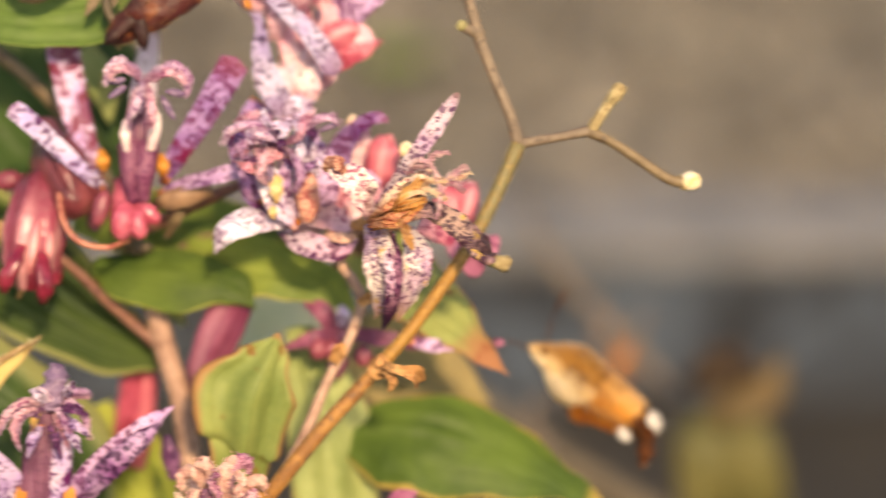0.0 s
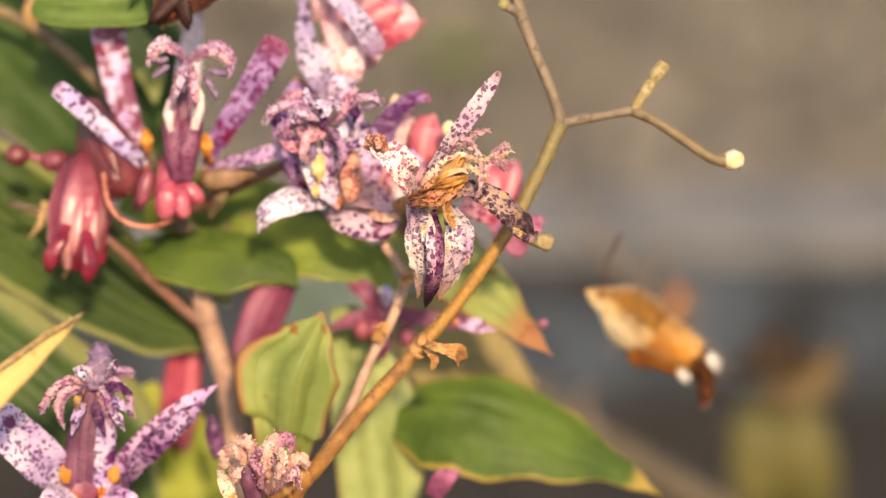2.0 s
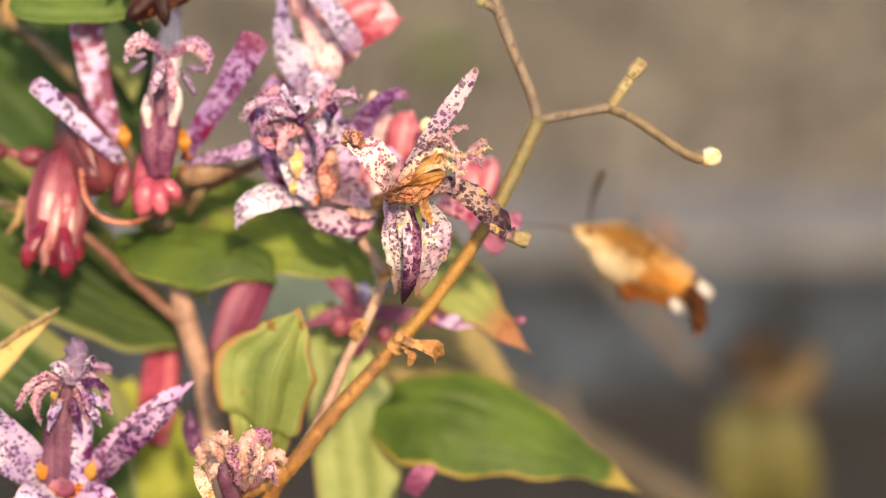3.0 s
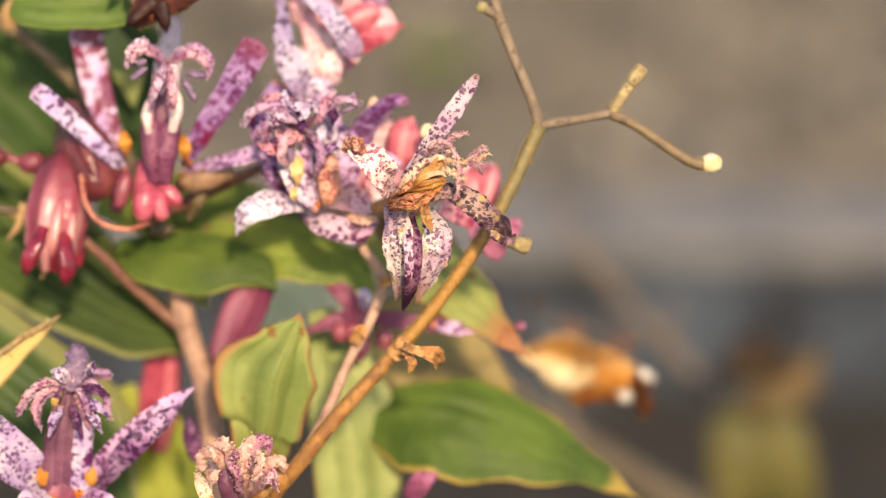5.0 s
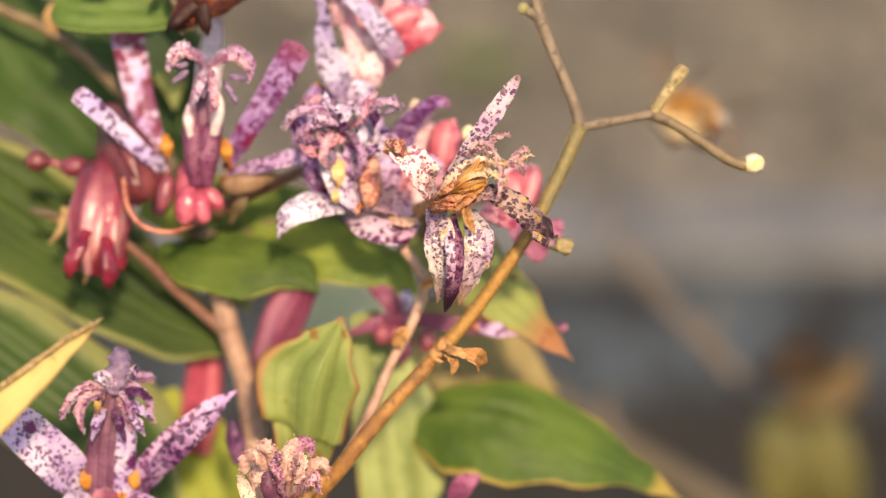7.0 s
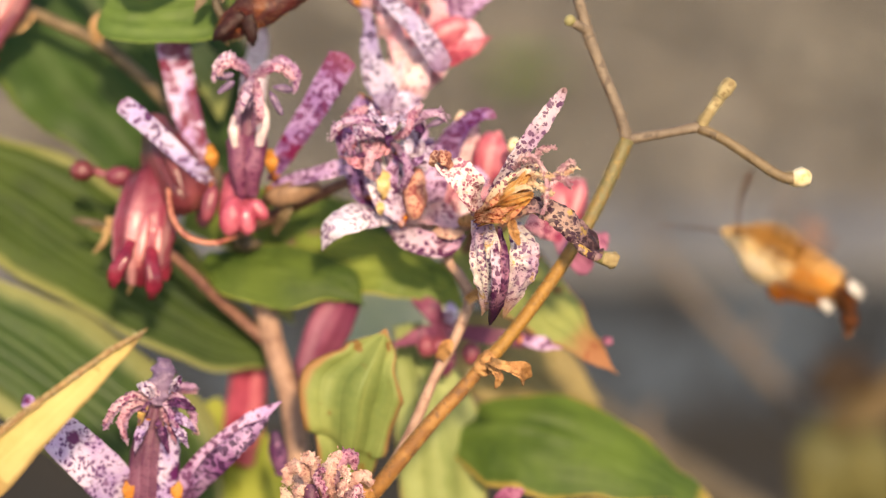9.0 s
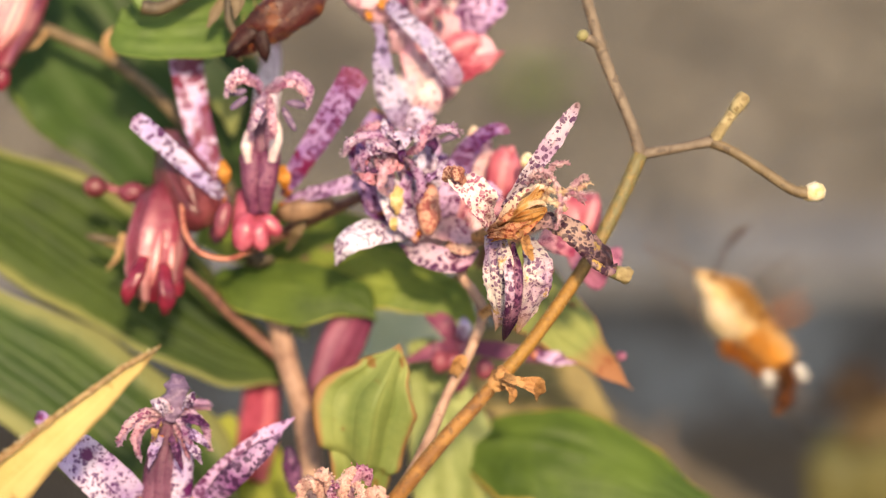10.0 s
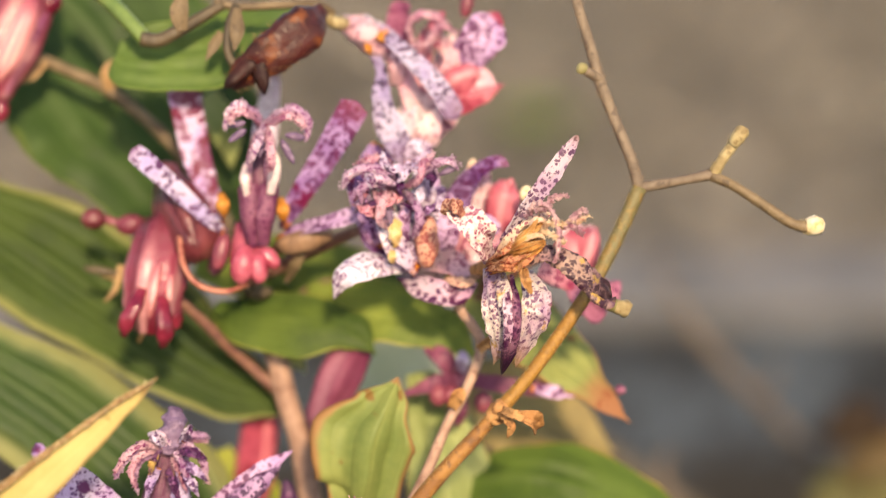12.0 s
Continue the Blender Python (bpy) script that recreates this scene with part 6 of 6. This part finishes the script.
for s in (1, -1):
    part("eye", egg_mm(16.9, s * 1.95, 0.0, 0.8, 0.5, 0.8), EYE, head, "dark eye")
    part("antenna", wire_mm([(17.4, s * 1.0, 1.4), (19.5, s * 2.6, 6.0), (20.5, s * 4.2, 11.5), (20.6, s * 5.2, 14.0)], [0.14, 0.16, 0.3, 0.1]), FUR_DARK, head, "dark clubbed antenna")
part("proboscis", wire_mm([(19.2, 0, -1.2), (23.0, 0, -2.2), (28.0, 0, -4.4), (33.0, 0, -6.4)], [0.26, 0.18, 0.14, 0.1]), FUR_DARK, head, "long thin dark proboscis")
rings = ((3.2, 1.0, 5.0, 4.8), (1.2, -1.0, 4.9, 4.6), (-0.8, -3.0, 4.7, 4.3), (-2.8, -5.2, 4.4, 3.9), (-5.0, -7.6, 4.0, 3.4))
for x0, x1, r0, r1 in rings:
    part("abdomen_ring", spindle([(x0 + 0.8, 0, r0 * 0.9, r0 * 0.88), (x0, 0, r0, r0 * 0.95), ((x0 + x1) / 2, -0.2, (r0 + r1) / 2 + 0.3, (r0 + r1) / 2 + 0.15), (x1, -0.3, r1 * 0.9, r1 * 0.87)], 18, 0.07, 170, int(30 + x0 * 2)), FUR_ABDOMEN, moth, "tan and orange furry abdomen ring")
part("abdomen_end", spindle([(-6.8, -0.4, 3.6, 3.4), (-9.0, -1.0, 3.3, 3.0), (-11.2, -2.2, 2.8, 2.5), (-12.8, -3.6, 2.3, 2.1)], 14, 0.08, 200, 7), FUR_DARK, moth, "dark brown end of the abdomen")
for s in (1, -1):
    for x, y, z, rx, rz, tuft_seed in ((-11.0, 2.7, 1.1, 1.5, 1.05, 8), (-7.0, 2.3, -4.8, 1.2, 1.1, 9)):
        part("white_tuft", spindle([(x + rx, z + 0.2, 0.4, 0.5), (x + rx * 0.5, z + 0.1, 1.2, rz * 0.9), (x - rx * 0.4, z - 0.2, 1.3, rz), (x - rx, z - 0.5, 0.5, 0.5)], 12, 0.14, 60, tuft_seed), TUFT, moth, "white side tuft")
        moth.children[-1].location = (0, s * y * MM, 0)
    for x, z, k in ((3.8, -6.6, 1.3), (1.2, -5.6, 0.8), (-0.8, -5.0, 0.75), (-2.8, -4.6, 0.7), (-4.8, -4.2, 0.7)):
        part("orange_tuft", spindle([(x + 1.8 * k, z + 1.4, 0.8, 0.8), (x + 0.8 * k, z, 1.5 * k, 1.6 * k), (x - 0.8 * k, z - 0.9, 1.2 * k, 1.4 * k), (x - 2.0 * k, z - 1.8, 0.3, 0.4)], 12, 0.16, 70, 9), FUR_TUFT, moth, "orange leg tuft")
        moth.children[-1].location = (0, s * 1.9 * MM, 0)
for k in range(7):
    a = (k - 3) * 0.2
    part("tail_brush", wire_mm([(-12.0, math.sin(a) * 1.4, -3.0), (-13.8, math.sin(a) * 2.8, -5.6), (-15.0 + abs(k - 3) * 0.3, math.sin(a) * 3.8, -8.8 + abs(k - 3) * 0.4)], [1.8, 2.1, 0.7], 6, 10), FUR_TAIL if k != 3 else FUR_TUFT, moth, "dark tail scales")


def wing_data(length, chord, sweep, seed):
    """A thin wing in moth units, hinge at the origin, span along +y, leading edge towards +x."""
    verts, faces, uvs = [], [], []
    n, m = 14, 6
    for layer in (0.06, -0.06):
        for i in range(n + 1):
            s = i / n
            c = chord * (0.35 + 1.1 * s - 0.75 * s ** 2.2) * (1 if s < 0.97 else 0.5)
            lead = 0.9 - sweep * s * s * length
            for k in range(m + 1):
                f = k / m
                verts.append(Vector((lead - f * c, s * length, layer * (1 - s * 0.6) + 0.25 * math.sin(f * 3) * s)) * MM)
                uvs.append((f, s))
    N = m + 1
    o = (n + 1) * N
    for i in range(n):
        for k in range(m):
            q = (i * N + k, (i + 1) * N + k, (i + 1) * N + k + 1, i * N + k + 1)
            faces += [q, tuple(j + o for j in q[::-1])]
    rim = list(range(N)) + [i * N + m for i in range(1, n + 1)] + [n * N + k for k in range(m - 1, -1, -1)] + [i * N for i in range(n - 1, 0, -1)]
    faces += [(a, b, b + o, a + o) for a, b in zip(rim, rim[1:] + rim[:1])]
    return verts, faces, uvs


WINGS = []
for s in (1, -1):
    for nm, length, chord, sweep, hinge, mat, lag in (("forewing", 20, 9, 0.012, (9.0, 3.2, 2.4), WING_BROWN, 0.0), ("hindwing", 14, 10, 0.02, (3.0, 3.6, 1.8), WING_ORANGE, 0.12)):
        v, f, u = wing_data(length, chord, sweep, s)
        if s < 0:
            v = [Vector((p.x, -p.y, p.z)) for p in v]
        ob = part(nm, (v, f, u), mat, moth, "brown forewing" if nm == "forewing" else "orange hindwing")
        ob.location = (hinge[0] * MM, s * hinge[1] * MM, hinge[2] * MM)
        WINGS.append((ob, s, hinge, lag))

FLIGHT = [
    (0, 0.0556, 0.4561, 0.6714, 12.4, -31.7, 163.9),
    (0.4, 0.0562, 0.4575, 0.6708, 12.6, -29.4, 166.5),
    (0.8, 0.0582, 0.4579, 0.6711, 12.5, -29.8, 167.4),
    (1, 0.0580, 0.4581, 0.6718, 12.5, -29.8, 167.8),
    (1.2, 0.0574, 0.4586, 0.6729, 12.5, -30.4, 167.4),
    (1.5, 0.0571, 0.4588, 0.6736, 12.3, -29.4, 165.7),
    (2, 0.0586, 0.4607, 0.6778, 12.3, -29.8, 165.1),
    (2.5, 0.0603, 0.4619, 0.6799, 12.3, -29.6, 165.0),
    (2.7, 0.0601, 0.4629, 0.6842, 12.3, -29.8, 164.8),
    (3.5, 0.0640, 0.4703, 0.6933, 16.0, -17.2, -173.9),
    (4.3, 0.0656, 0.4782, 0.6875, 14.2, -3.2, -171.2),
    (4.5, 0.0628, 0.4820, 0.6833, 14.3, -2.8, -169.9),
    (4.6, 0.0595, 0.4843, 0.6811, 14.0, -6.8, -160.3),
    (4.9, 0.0526, 0.4839, 0.6676, 13.9, -17.5, -167.0),
    (5.2, 0.0515, 0.4883, 0.6538, 12.7, -22.2, -156.3),
    (5.5, 0.0535, 0.5024, 0.6415, -25.1, -26.8, -140.6),
    (5.8, 0.0530, 0.5011, 0.6335, -24.5, -32.1, -138.8),
    (6, 0.0515, 0.5029, 0.6375, -25.0, -27.8, -136.1),
    (6.2, 0.0536, 0.5109, 0.6570, -25.6, -38.0, -128.6),
    (6.3, 0.0534, 0.5144, 0.6676, -25.8, -40.0, -125.4),
    (6.4, 0.0528, 0.5193, 0.6717, -26.0, -36.0, -118.9),
    (6.5, 0.0554, 0.5220, 0.6826, -25.9, -22.0, -116.6),
    (6.6, 0.0572, 0.5250, 0.6881, -24.7, -18.0, -115.0),
    (6.7, 0.0600, 0.5277, 0.6969, -23.5, -18.0, -114.0),
    (7.2, 0.0698, 0.5217, 0.7072, -18.7, -15.8, -125.2),
    (7.8, 0.0814, 0.4995, 0.7049, -0.0, -15.5, -155.6),
    (8.3, 0.0847, 0.4769, 0.6997, 12.6, -24.2, -179.6),
    (8.5, 0.0794, 0.4712, 0.6981, 12.6, -25.5, 180.0),
    (8.8, 0.0739, 0.4667, 0.6930, 12.2, -32.2, 165.3),
    (9, 0.0731, 0.4674, 0.6935, 12.6, -25.7, 169.0),
    (9.3, 0.0642, 0.4652, 0.6849, 12.6, -24.4, 169.6),
    (9.5, 0.0596, 0.4651, 0.6835, 12.5, -26.1, 168.7),
    (9.8, 0.0570, 0.4656, 0.6847, 12.6, -24.2, 169.9),
    (10, 0.0626, 0.4706, 0.6814, 28.3, -46.0, 161.6),
    (10.1, 0.0687, 0.4741, 0.6855, 16.9, -37.7, 125.3),
    (10.2, 0.0727, 0.4829, 0.6913, 4.6, -16.8, 86.5),
    (10.3, 0.0822, 0.4907, 0.6990, 0.0, -16.9, 94.3),
    (10.5, 0.0856, 0.4995, 0.7105, 0.0, -17.3, 95.5),
    (10.8, 0.0894, 0.5063, 0.7153, 0.0, -15.2, 96.2),
    (11, 0.0952, 0.5045, 0.7104, 0.0, -19.0, 94.6),
    (11.3, 0.1149, 0.5079, 0.7116, 0.0, -19.8, 98.8),
    (12, 0.1551, 0.5095, 0.7258, 18.8, -14.2, 142.1),
]


def motions():
    """The moth's flight, and its wings beating on it."""
    walk(moth, [(r[0], pose(*r[1:]) @ Matrix.Translation((-0.0008, 0, 0))) for r in FLIGHT])
    for ob, s, hinge, lag in WINGS:
        rows = []
        for k in range(361):
            beat = math.sin(2 * math.pi * k * 7 / 30 + lag)
            rows.append((k / 30, pose(hinge[0] * MM, s * hinge[1] * MM, hinge[2] * MM, s * (6 + 62 * beat), 0, s * -12)))
        walk(ob, rows)


motions()
